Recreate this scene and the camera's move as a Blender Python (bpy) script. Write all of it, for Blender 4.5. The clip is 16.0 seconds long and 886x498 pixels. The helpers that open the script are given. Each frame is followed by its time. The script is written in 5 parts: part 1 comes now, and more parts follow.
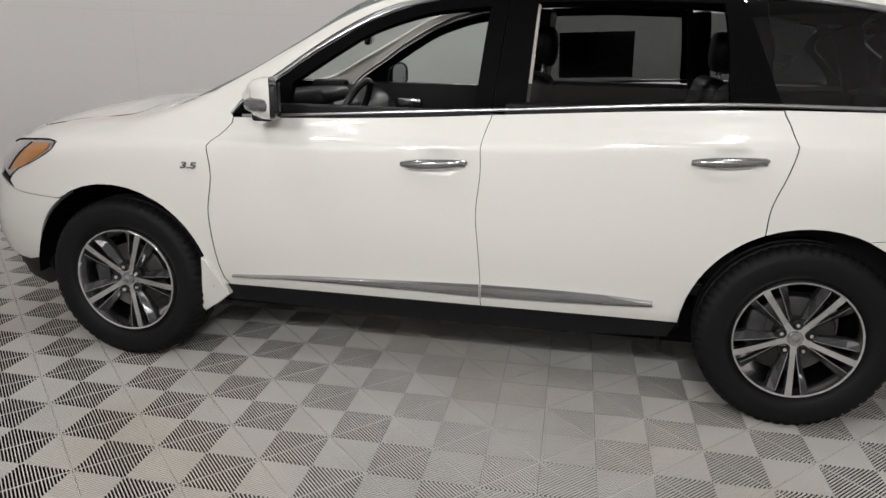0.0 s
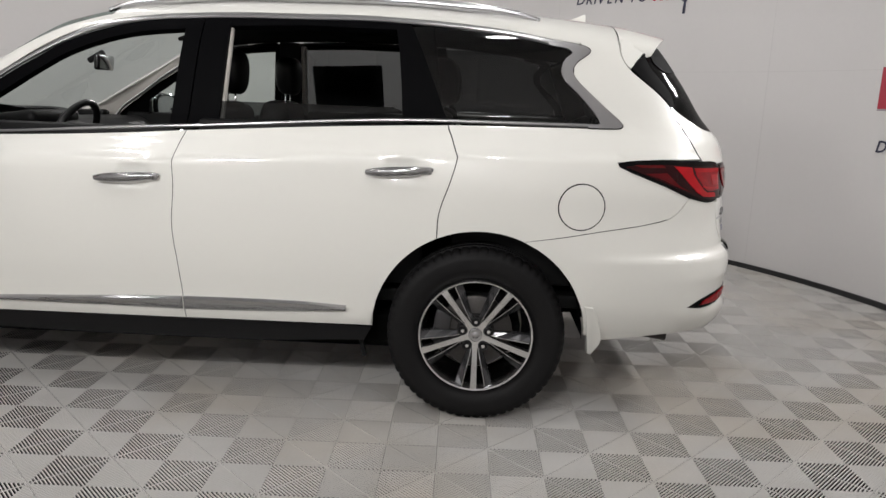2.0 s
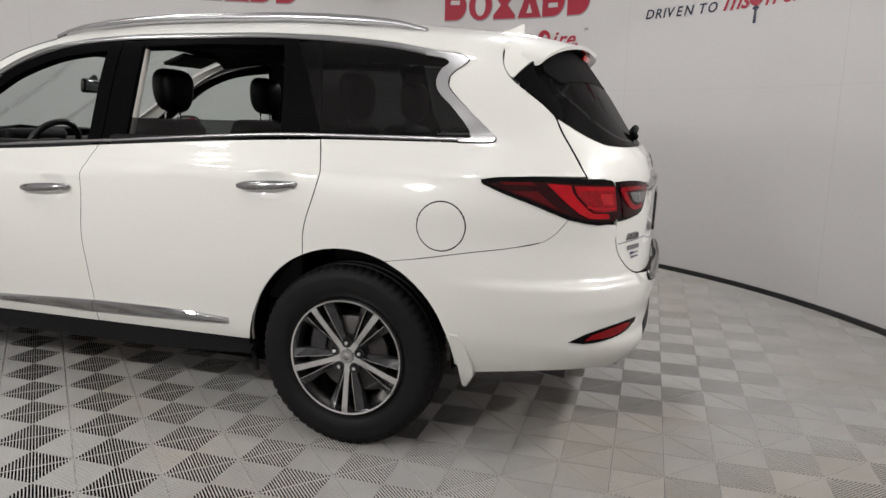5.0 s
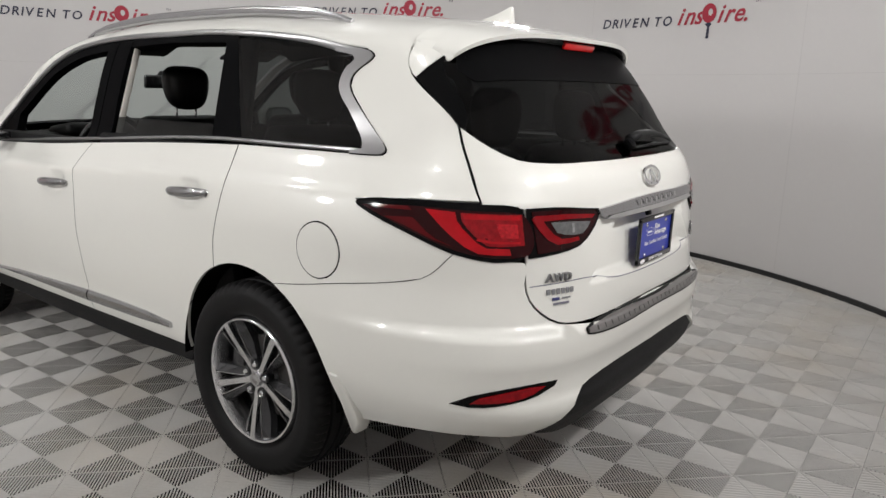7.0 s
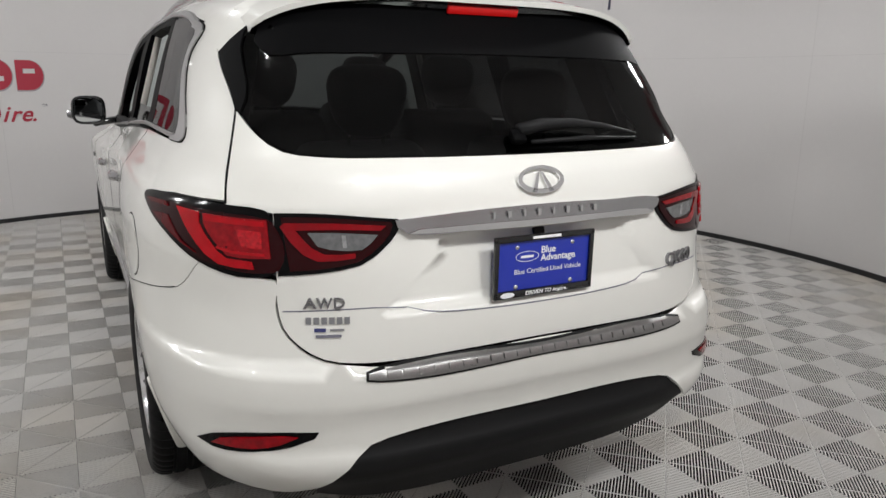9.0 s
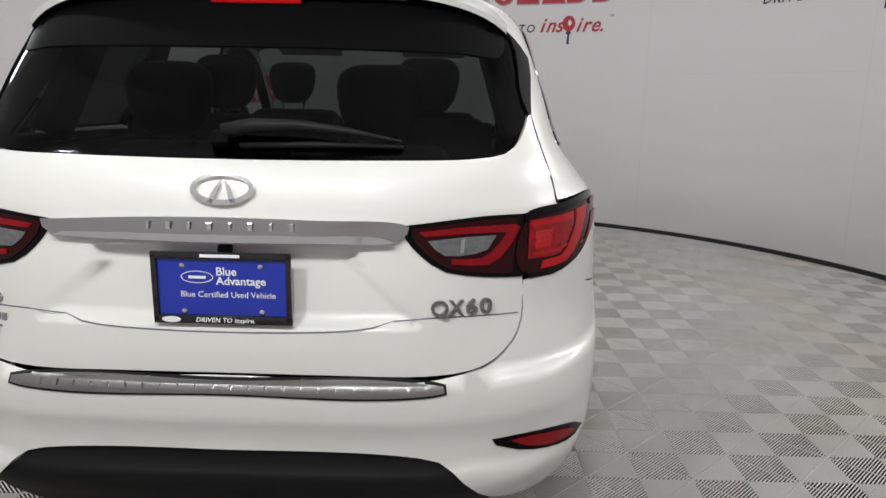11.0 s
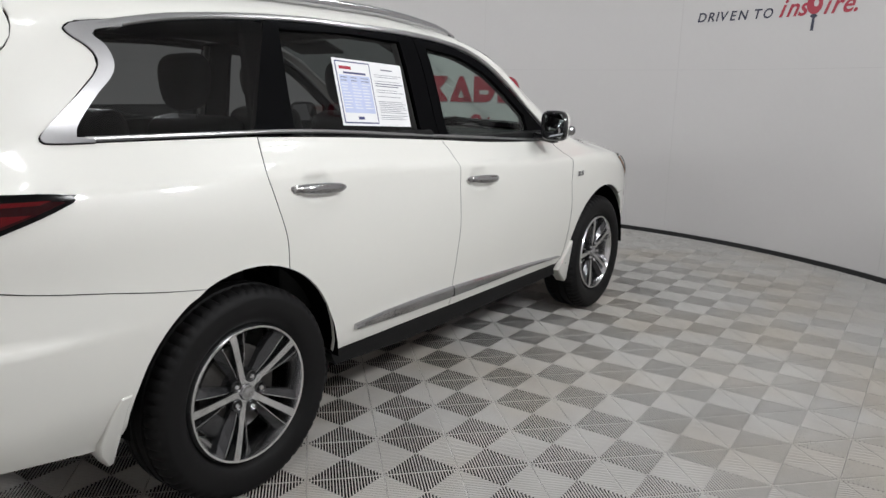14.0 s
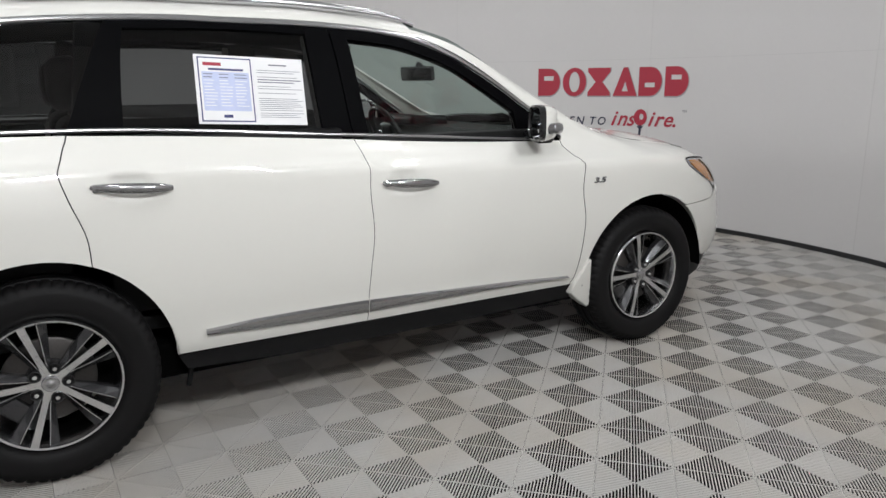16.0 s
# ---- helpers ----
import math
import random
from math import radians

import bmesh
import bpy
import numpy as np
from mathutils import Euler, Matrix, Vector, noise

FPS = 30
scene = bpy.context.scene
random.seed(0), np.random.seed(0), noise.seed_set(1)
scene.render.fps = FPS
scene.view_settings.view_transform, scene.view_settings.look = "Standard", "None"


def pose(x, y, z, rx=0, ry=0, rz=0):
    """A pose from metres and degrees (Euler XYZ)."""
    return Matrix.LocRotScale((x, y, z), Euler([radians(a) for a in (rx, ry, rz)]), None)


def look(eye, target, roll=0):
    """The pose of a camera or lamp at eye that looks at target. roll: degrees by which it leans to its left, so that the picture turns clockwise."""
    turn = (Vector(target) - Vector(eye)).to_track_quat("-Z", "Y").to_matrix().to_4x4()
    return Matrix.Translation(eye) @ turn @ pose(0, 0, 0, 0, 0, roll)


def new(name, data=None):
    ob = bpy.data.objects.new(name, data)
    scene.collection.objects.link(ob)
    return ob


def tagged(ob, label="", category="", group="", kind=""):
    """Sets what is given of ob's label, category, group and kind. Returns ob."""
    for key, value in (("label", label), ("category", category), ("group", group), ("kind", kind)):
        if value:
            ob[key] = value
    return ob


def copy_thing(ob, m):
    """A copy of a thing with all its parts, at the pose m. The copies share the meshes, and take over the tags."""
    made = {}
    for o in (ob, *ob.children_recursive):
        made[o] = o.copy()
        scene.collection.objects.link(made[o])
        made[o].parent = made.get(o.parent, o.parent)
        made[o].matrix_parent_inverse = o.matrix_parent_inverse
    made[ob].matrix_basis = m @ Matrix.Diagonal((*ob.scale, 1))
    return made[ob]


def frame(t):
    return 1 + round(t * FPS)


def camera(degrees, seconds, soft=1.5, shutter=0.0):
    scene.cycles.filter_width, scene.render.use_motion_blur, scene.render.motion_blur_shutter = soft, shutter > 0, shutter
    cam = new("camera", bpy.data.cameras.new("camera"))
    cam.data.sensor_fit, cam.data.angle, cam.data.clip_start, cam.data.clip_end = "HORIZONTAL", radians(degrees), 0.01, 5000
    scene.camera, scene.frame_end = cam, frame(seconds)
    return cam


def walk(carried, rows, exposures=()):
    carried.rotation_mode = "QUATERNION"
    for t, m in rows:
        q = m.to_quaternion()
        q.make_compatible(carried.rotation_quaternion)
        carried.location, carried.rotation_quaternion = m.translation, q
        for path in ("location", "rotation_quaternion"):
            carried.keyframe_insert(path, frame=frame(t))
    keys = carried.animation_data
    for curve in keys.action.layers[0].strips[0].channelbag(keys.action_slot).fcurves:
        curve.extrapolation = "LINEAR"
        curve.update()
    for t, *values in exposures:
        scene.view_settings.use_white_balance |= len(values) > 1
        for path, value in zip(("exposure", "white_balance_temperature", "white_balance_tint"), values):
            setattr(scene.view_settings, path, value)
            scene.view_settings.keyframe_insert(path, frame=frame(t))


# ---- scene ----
cam = camera(63.4, 16.0)

PATH = [
    (0, (0.877, 3.737, 1.492), (1.236, 1.854, 0.92), 1.2),
    (0.5, (0.854, 3.918, 1.464), (1.043, 2.003, 0.918), 2.5),
    (1, (0.529, 4.038, 1.414), (0.69, 2.114, 0.892), 2.9),
    (1.5, (0.208, 3.951, 1.364), (0.341, 2.012, 0.89), 2.6),
    (2, (0.052, 3.824, 1.364), (0.118, 1.869, 0.947), 2.0),
    (2.5, (-0.025, 3.794, 1.359), (0.003, 1.833, 0.97), 1.1),
    (3, (-0.129, 3.764, 1.325), (-0.114, 1.798, 0.958), 0.5),
    (3.5, (-0.356, 3.796, 1.297), (-0.275, 1.832, 0.931), 0.3),
    (4, (-0.614, 3.765, 1.284), (-0.406, 1.81, 0.919), 0.5),
    (6.3, (-1.841, 2.909, 1.437), (-0.835, 1.226, 1.041), 1.8),
    (6.5, (-1.926, 2.812, 1.438), (-0.87, 1.163, 1.029), 1.6),
    (7, (-2.098, 2.522, 1.462), (-0.915, 0.968, 1.03), 1.3),
    (7.5, (-2.302, 2.22, 1.455), (-0.986, 0.781, 1.009), 0.8),
    (8, (-2.444, 1.909, 1.466), (-1.003, 0.607, 0.989), 0.5),
    (8.2, (-2.498, 1.759, 1.459), (-0.999, 0.523, 0.982), 0.5),
    (10.3, (-2.821, 0.011, 1.425), (-0.886, -0.234, 0.984), 0.9),
    (10.5, (-2.81, -0.145, 1.419), (-0.865, -0.302, 0.981), 0.9),
    (11, (-2.713, -0.534, 1.396), (-0.758, -0.491, 0.976), 1.1),
    (11.5, (-2.602, -0.962, 1.441), (-0.679, -0.699, 0.957), 1.0),
    (12, (-2.465, -1.359, 1.425), (-0.577, -0.908, 0.943), 0.6),
    (12.5, (-2.271, -1.743, 1.418), (-0.427, -1.122, 0.951), 0.5),
    (13, (-2.074, -2.141, 1.436), (-0.294, -1.347, 0.987), 0.6),
    (13.5, (-1.809, -2.489, 1.432), (-0.11, -1.528, 0.995), 1.0),
    (14, (-1.51, -2.816, 1.421), (0.082, -1.686, 0.986), 1.1),
    (14.5, (-1.159, -3.094, 1.392), (0.307, -1.804, 0.958), 0.8),
    (15, (-0.794, -3.319, 1.393), (0.526, -1.883, 0.951), 0.3),
    (15.5, (-0.391, -3.543, 1.408), (0.754, -1.967, 0.955), -0.1),
    (16, (0.02, -3.704, 1.416), (0.995, -2.017, 0.968), -0.4),
]
walk(cam, [(t, look(eye, target, roll)) for t, eye, target, roll in PATH],
     [(0, 0, 6500, 11.5), (4, 0, 6500, 11.5), (8, 0, 6450, 10.5), (10.5, -.05, 6300, 10), (13, .03, 6250, 9.5), (16, .04, 6250, 9.5)])

# ---- light ----
CX, CY, RING = 1.35, 0.15, 4.45      # centre of the round stage, radius of its wall

world = bpy.data.worlds.new("world")
scene.world = world
world.use_nodes = True
world.node_tree.nodes["Background"].inputs[0].default_value = (0.9, 0.95, 1.0, 1)
world.node_tree.nodes["Background"].inputs[1].default_value = 0.05
scene.view_settings.exposure = 0.0


# ---- materials ----
def mat(name, color, rough=0.5, metal=0.0, coat=0.0, grain=0.0, scale=60.0, bump=0.0, spread=0.25, emit=0.0, spec=0.5, stain=0.0):
    m = bpy.data.materials.new(name)
    m.use_nodes = True
    nt = m.node_tree
    b = nt.nodes["Principled BSDF"]
    b.inputs["Base Color"].default_value = (*color, 1)
    b.inputs["Roughness"].default_value = rough
    b.inputs["Metallic"].default_value = metal
    b.inputs["Coat Weight"].default_value = coat
    b.inputs["Coat Roughness"].default_value = 0.06
    b.inputs["Specular IOR Level"].default_value = spec
    if emit:
        b.inputs["Emission Color"].default_value = (*color, 1)
        b.inputs["Emission Strength"].default_value = emit
    if grain or bump or stain:
        co = nt.nodes.new("ShaderNodeTexCoord")
        n1 = nt.nodes.new("ShaderNodeTexNoise")
        n1.inputs["Scale"].default_value = scale
        n1.inputs["Detail"].default_value = 6
        nt.links.new(co.outputs["Object"], n1.inputs["Vector"])
        n2 = nt.nodes.new("ShaderNodeTexNoise")
        n2.inputs["Scale"].default_value = scale * 0.04
        n2.inputs["Detail"].default_value = 4
        nt.links.new(co.outputs["Object"], n2.inputs["Vector"])
        add = nt.nodes.new("ShaderNodeMath")
        add.operation = "MULTIPLY_ADD"
        add.inputs[1].default_value = grain
        nt.links.new(n1.outputs["Fac"], add.inputs[0])
        big = nt.nodes.new("ShaderNodeMath")
        big.operation = "MULTIPLY"
        big.inputs[1].default_value = stain
        nt.links.new(n2.outputs["Fac"], big.inputs[0])
        nt.links.new(big.outputs[0], add.inputs[2])
        shift = nt.nodes.new("ShaderNodeMath")
        shift.operation = "SUBTRACT"
        shift.inputs[0].default_value = 1 + 0.5 * (grain + stain)
        nt.links.new(add.outputs[0], shift.inputs[1])
        mix = nt.nodes.new("ShaderNodeVectorMath")
        mix.operation = "SCALE"
        mix.inputs[0].default_value = color
        nt.links.new(shift.outputs[0], mix.inputs["Scale"])
        nt.links.new(mix.outputs[0], b.inputs["Base Color"])
        if bump:
            bp = nt.nodes.new("ShaderNodeBump")
            bp.inputs["Strength"].default_value = bump
            bp.inputs["Distance"].default_value = 0.002
            nt.links.new(n1.outputs["Fac"], bp.inputs["Height"])
            nt.links.new(bp.outputs[0], b.inputs["Normal"])
    return m


def glass(name, tint, gloss=0.03, edge=0.7, face=0.04):
    m = bpy.data.materials.new(name)
    m.use_nodes = True
    nt = m.node_tree
    nt.nodes.remove(nt.nodes["Principled BSDF"])
    tr = nt.nodes.new("ShaderNodeBsdfTransparent")
    tr.inputs[0].default_value = (*tint, 1)
    gl = nt.nodes.new("ShaderNodeBsdfGlossy")
    gl.inputs["Roughness"].default_value = gloss
    lw = nt.nodes.new("ShaderNodeLayerWeight")
    lw.inputs["Blend"].default_value = 0.5
    pw = nt.nodes.new("ShaderNodeMath")
    pw.operation = "POWER"
    pw.inputs[1].default_value = 5.0
    nt.links.new(lw.outputs["Facing"], pw.inputs[0])
    fr = nt.nodes.new("ShaderNodeMath")
    fr.operation = "MULTIPLY_ADD"
    fr.inputs[1].default_value = edge
    fr.inputs[2].default_value = face
    nt.links.new(pw.outputs[0], fr.inputs[0])
    mx = nt.nodes.new("ShaderNodeMixShader")
    nt.links.new(fr.outputs[0], mx.inputs[0])
    nt.links.new(tr.outputs[0], mx.inputs[1])
    nt.links.new(gl.outputs[0], mx.inputs[2])
    nt.links.new(mx.outputs[0], nt.nodes["Material Output"].inputs["Surface"])
    return m


PAINT = mat("pearl_white_paint", (0.775, 0.768, 0.722), 0.36, 0.0, 1.0, 0.02, 900, 0.0, stain=0.015)
BLACK_GLOSS = mat("black_gloss", (0.008, 0.008, 0.009), 0.18, 0, 0.5)
BLACK_SATIN = mat("black_satin", (0.0025, 0.0025, 0.003), 0.45, 0, 0, 0.2, 300, spec=0.02)
BLACK_PLASTIC = mat("black_plastic", (0.009, 0.009, 0.0095), 0.55, 0, 0, 0.3, 500, 0.15, spec=0.2)
FIN_BLACK = mat("matt_black_trim", (0.0022, 0.0022, 0.0025), 0.6, 0, 0, 0.2, 300, spec=0.05)
TRIM_METAL = mat("grey_satin_trim", (0.38, 0.38, 0.385), 0.3, 1.0, 0, 0.1, 400)
LINER = mat("wheel_liner_black", (0.003, 0.003, 0.003), 0.9, 0, 0, 0.3, 90, spec=0.05)
MIRROR = mat("mirror_glass", (0.45, 0.46, 0.47), 0.02, 1.0)
CHROME = mat("chrome", (0.78, 0.78, 0.79), 0.09, 1.0)
SATIN_METAL = mat("satin_aluminium", (0.50, 0.50, 0.51), 0.24, 1.0, 0, 0.1, 400)
GREY_CHROME = mat("grey_chrome", (0.42, 0.42, 0.43), 0.19, 1.0)
MOULDING = mat("worn_chrome_moulding", (0.44, 0.44, 0.45), 0.11, 1.0, 0, 0.2, 120, stain=0.12)
DARK_CHROME = mat("dark_chrome", (0.30, 0.30, 0.31), 0.16, 1.0)
PAD_STEEL = mat("scuffed_pad_steel", (0.34, 0.335, 0.33), 0.34, 1.0, 0, 0.4, 260, 0.2, stain=0.3)
BLADE_METAL = mat("satin_window_blade", (0.43, 0.425, 0.43), 0.30, 1.0, 0, 0.12, 300, stain=0.1)
BRUSHED = mat("brushed_steel", (0.5, 0.5, 0.51), 0.3, 1.0, 0, 0.3, 700)
RUBBER = mat("tyre_rubber", (0.007, 0.0067, 0.007), 0.62, 0, 0, 0.25, 160, 0.25, spec=0.2, stain=0.3)
ALLOY = mat("machined_alloy", (0.80, 0.80, 0.81), 0.2, 1.0, 0.4, 0.08, 500)
ALLOY_DARK = mat("dark_grey_alloy", (0.055, 0.055, 0.058), 0.25, 0.6, 0.4, 0.1, 300)
BARREL = mat("dark_wheel_barrel", (0.07, 0.07, 0.073), 0.28, 0.6)
DISC = mat("brake_disc_steel", (0.075, 0.071, 0.068), 0.5, 0.9, 0, 0.4, 120, stain=0.4)
LAMP_BLACK = mat("black_lamp_housing", (0.003, 0.003, 0.0033), 0.12, 0, 0.0, spec=0.12)
REVERSE_LENS = mat("smoky_clear_lens", (0.17, 0.172, 0.175), 0.12, 0.4, 0.4, 0.9, 70, 0.5)
RED_MID = mat("red_hooked_bar", (0.21, 0.0015, 0.005), 0.12, 0, 0.10, 0.7, 22, 0.2, spec=0.25)
RED_LENS = mat("red_lamp_lens", (0.25, 0.002, 0.006), 0.10, 0, 0.12, 1.2, 60, 0.5, spec=0.3)
RED_DIM = mat("dim_red_lamp_bar", (0.09, 0.001, 0.003), 0.10, 0, 0.0, spec=0.25)
RED_BRIGHT = mat("bright_red_lamp_bar", (0.40, 0.003, 0.008), 0.12, 0, 0.10, 0.7, 22, 0.2, spec=0.25)
RED_CELL = mat("faceted_red_cell", (0.42, 0.004, 0.010), 0.10, 0, 0.3, 1.9, 110, 0.8, spec=0.4)
RED_DARK = mat("dark_red_lens", (0.02, 0.0006, 0.0015), 0.08, 0, 0.0, spec=0.22)
RED_STOP = mat("stop_lamp_red", (0.55, 0.008, 0.008), 0.2, 0, 0.3)
CLEAR_LENS = mat("clear_lamp_lens", (0.40, 0.405, 0.41), 0.10, 0.5, 1.0, 0.9, 70, 0.5)
AMBER = mat("amber_lens", (0.42, 0.17, 0.03), 0.15, 0, 1.0)
GLASS_CLEAR = glass("clear_greenish_glass", (0.62, 0.69, 0.66))
GLASS_SCREEN = glass("windscreen_glass", (0.66, 0.72, 0.70), 0.03, 0.3)
GLASS_DARK = glass("privacy_glass", (0.135, 0.141, 0.142), 0.02, 0.6, 0.045)
GLASS_HATCH = glass("hatch_privacy_glass", (0.10, 0.105, 0.107), 0.06, 0.25, 0.035)
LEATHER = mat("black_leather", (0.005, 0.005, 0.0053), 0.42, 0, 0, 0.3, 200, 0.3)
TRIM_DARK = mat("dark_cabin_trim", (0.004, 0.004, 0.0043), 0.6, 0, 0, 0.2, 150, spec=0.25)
TRIM_BEIGE = mat("beige_pillar_trim", (0.55, 0.52, 0.48), 0.75, 0, 0, 0.1, 150)
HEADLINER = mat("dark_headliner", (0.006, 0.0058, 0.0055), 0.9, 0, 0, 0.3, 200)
WHITE_PAPER = mat("white_paper", (0.80, 0.80, 0.81), 0.6, 0, 0, 0.02, 40)
PALE_BLUE = mat("pale_blue_print", (0.50, 0.55, 0.75), 0.6, 0, 0, 0.2, 60, stain=0.4)
INK = mat("grey_ink", (0.16, 0.16, 0.2), 0.6)
STICKER_GREY = mat("grey_sticker_film", (0.20, 0.20, 0.21), 0.5)
NAVY = mat("navy_ink", (0.04, 0.045, 0.15), 0.6)
PLATE_BLUE = mat("plate_blue", (0.012, 0.03, 0.36), 0.3, 0, 0.5, 0.05, 80)
WHITE_INK = mat("white_ink", (0.85, 0.85, 0.86), 0.45)
WALL_WHITE = mat("white_wall_vinyl", (0.60, 0.585, 0.578), 0.55, 0, 0, 0.03, 30, 0.03, spec=0.3, stain=0.06)
CEIL = mat("pale_ceiling", (0.55, 0.55, 0.55), 0.9, 0, 0, 0.1, 6)
LOGO_RED = mat("crimson_vinyl", (0.36, 0.012, 0.035), 0.45, 0, 0, 0.08, 40)
LOGO_NAVY = mat("dark_navy_vinyl", (0.016, 0.018, 0.045), 0.45, 0, 0, 0.08, 40)
LOGO_GREY = mat("grey_outline_vinyl", (0.30, 0.27, 0.28), 0.45)
BASE_BLACK = mat("black_wall_base", (0.012, 0.012, 0.013), 0.5, 0, 0, 0.2, 50)
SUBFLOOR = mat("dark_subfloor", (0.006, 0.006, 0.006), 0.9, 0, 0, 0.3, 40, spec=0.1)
# near-black that puts the shade between the tile ribs into their colour
TILE_SHADE = mat("groove_shade_black", (0.013, 0.0126, 0.012), 0.85, 0, 0, 0.4, 60, spec=0.2)
LAMP = mat("ceiling_lamp_diffuser", (1.0, 0.995, 0.98), 0.5, emit=95.0)

TILE = bpy.data.materials.new("grey_ribbed_plastic")
TILE.use_nodes = True
_nt = TILE.node_tree
_b = _nt.nodes["Principled BSDF"]
_b.inputs["Roughness"].default_value = 0.5
_b.inputs["Specular IOR Level"].default_value = 0.4
_co = _nt.nodes.new("ShaderNodeNewGeometry")
_n = _nt.nodes.new("ShaderNodeTexNoise")
_n.inputs["Scale"].default_value = 3.0
_n.inputs["Detail"].default_value = 8
_nt.links.new(_co.outputs["Position"], _n.inputs["Vector"])
_n2 = _nt.nodes.new("ShaderNodeTexNoise")
_n2.inputs["Scale"].default_value = 90.0
_nt.links.new(_co.outputs["Position"], _n2.inputs["Vector"])
_oi = _nt.nodes.new("ShaderNodeObjectInfo")
_m1 = _nt.nodes.new("ShaderNodeMath")
_m1.operation = "MULTIPLY_ADD"
_m1.inputs[1].default_value = 0.30
_m1.inputs[2].default_value = 0.75
_nt.links.new(_n.outputs["Fac"], _m1.inputs[0])
_m2 = _nt.nodes.new("ShaderNodeMath")
_m2.operation = "MULTIPLY_ADD"
_m2.inputs[1].default_value = 0.12
_nt.links.new(_n2.outputs["Fac"], _m2.inputs[0])
_nt.links.new(_m1.outputs[0], _m2.inputs[2])
_m3 = _nt.nodes.new("ShaderNodeMath")
_m3.operation = "MULTIPLY_ADD"
_m3.inputs[1].default_value = 0.05
_nt.links.new(_oi.outputs["Random"], _m3.inputs[0])
_nt.links.new(_m2.outputs[0], _m3.inputs[2])
_n3 = _nt.nodes.new("ShaderNodeTexNoise")
_n3.inputs["Scale"].default_value = 0.9
_n3.inputs["Detail"].default_value = 5
_nt.links.new(_co.outputs["Position"], _n3.inputs["Vector"])
_rg = _nt.nodes.new("ShaderNodeMapRange")
_rg.inputs["From Min"].default_value = 0.46
_rg.inputs["From Max"].default_value = 0.64
_nt.links.new(_n3.outputs["Fac"], _rg.inputs["Value"])
_mx = _nt.nodes.new("ShaderNodeMix")
_mx.data_type = "RGBA"
_mx.inputs["A"].default_value = (0.59, 0.576, 0.553, 1)
_mx.inputs["B"].default_value = (0.57, 0.531, 0.475, 1)
_nt.links.new(_rg.outputs[0], _mx.inputs["Factor"])
_sc = _nt.nodes.new("ShaderNodeVectorMath")
_sc.operation = "SCALE"
_nt.links.new(_mx.outputs["Result"], _sc.inputs[0])
_nt.links.new(_m3.outputs[0], _sc.inputs["Scale"])
_nt.links.new(_sc.outputs[0], _b.inputs["Base Color"])


# ---- helpers for meshes ----
def mesh_ob(name, verts, faces, material, parent=None, label="", smooth=True, normals=None):
    me = bpy.data.meshes.new(name)
    me.from_pydata([tuple(v) for v in verts], [], [tuple(f) for f in faces])
    me.materials.append(material)
    me.update()
    if smooth:
        me.polygons.foreach_set("use_smooth", [True] * len(me.polygons))
    if normals is not None:
        me.normals_split_custom_set_from_vertices([tuple(n) for n in normals])
    ob = new(name, me)
    ob.parent = parent
    if label:
        tagged(ob, label)
    return ob


def part(name, bm, material, parent=None, label="", smooth=False):
    me = bpy.data.meshes.new(name)
    bmesh.ops.recalc_face_normals(bm, faces=bm.faces)
    bm.to_mesh(me)
    bm.free()
    me.materials.append(material)
    if smooth:
        me.polygons.foreach_set("use_smooth", [True] * len(me.polygons))
        me.set_sharp_from_angle(angle=radians(35))
    ob = new(name, me)
    ob.parent = parent
    if label:
        tagged(ob, label)
    return ob


def empty(name, label="", category="", group="", kind="", parent=None):
    ob = new(name)
    ob.empty_display_size = 0.1
    ob.parent = parent
    return tagged(ob, label, category, group, kind)


def box_bm(sx, sy, sz, m=None, bevel=0.0, seg=2, bm=None):
    own = bmesh.new()
    bmesh.ops.create_cube(own, size=1, matrix=Matrix.Diagonal((sx, sy, sz, 1)))
    if bevel:
        bmesh.ops.bevel(own, geom=own.edges[:], offset=bevel, segments=seg, affect="EDGES", profile=0.5)
    if m is not None:
        bmesh.ops.transform(own, matrix=m, verts=own.verts)
    if bm is None:
        return own
    tmp = bpy.data.meshes.new("tmp")
    own.to_mesh(tmp)
    own.free()
    bm.from_mesh(tmp)
    bpy.data.meshes.remove(tmp)
    return bm


def prism_bm(pts, depth, m=None, bevel=0.0, bm=None):
    """A flat outline in x, y, pushed out along z."""
    own = bmesh.new()
    f = own.faces.new([own.verts.new((x, y, 0)) for x, y in pts])
    r = bmesh.ops.extrude_face_region(own, geom=[f])
    bmesh.ops.translate(own, vec=(0, 0, depth), verts=[v for v in r["geom"] if isinstance(v, bmesh.types.BMVert)])
    if bevel:
        top = [e for e in own.edges if all(v.co.z > depth * 0.5 for v in e.verts)]
        bmesh.ops.bevel(own, geom=top, offset=bevel, segments=2, affect="EDGES", profile=0.5)
    if m is not None:
        bmesh.ops.transform(own, matrix=m, verts=own.verts)
    if bm is None:
        return own
    tmp = bpy.data.meshes.new("tmp")
    own.to_mesh(tmp)
    own.free()
    bm.from_mesh(tmp)
    bpy.data.meshes.remove(tmp)
    return bm


def revolve(profile, seg, close=False):
    """Profile of (radius, y) turned round the y axis."""
    v, f = [], []
    n = len(profile)
    for i in range(seg):
        a = 2 * math.pi * i / seg
        v += [(r * math.sin(a), y, r * math.cos(a)) for r, y in profile]
    for i in range(seg):
        j = (i + 1) % seg
        for k in range(n - 1 + close):
            l = (k + 1) % n
            f.append((i * n + k, i * n + l, j * n + l, j * n + k))
    return v, f


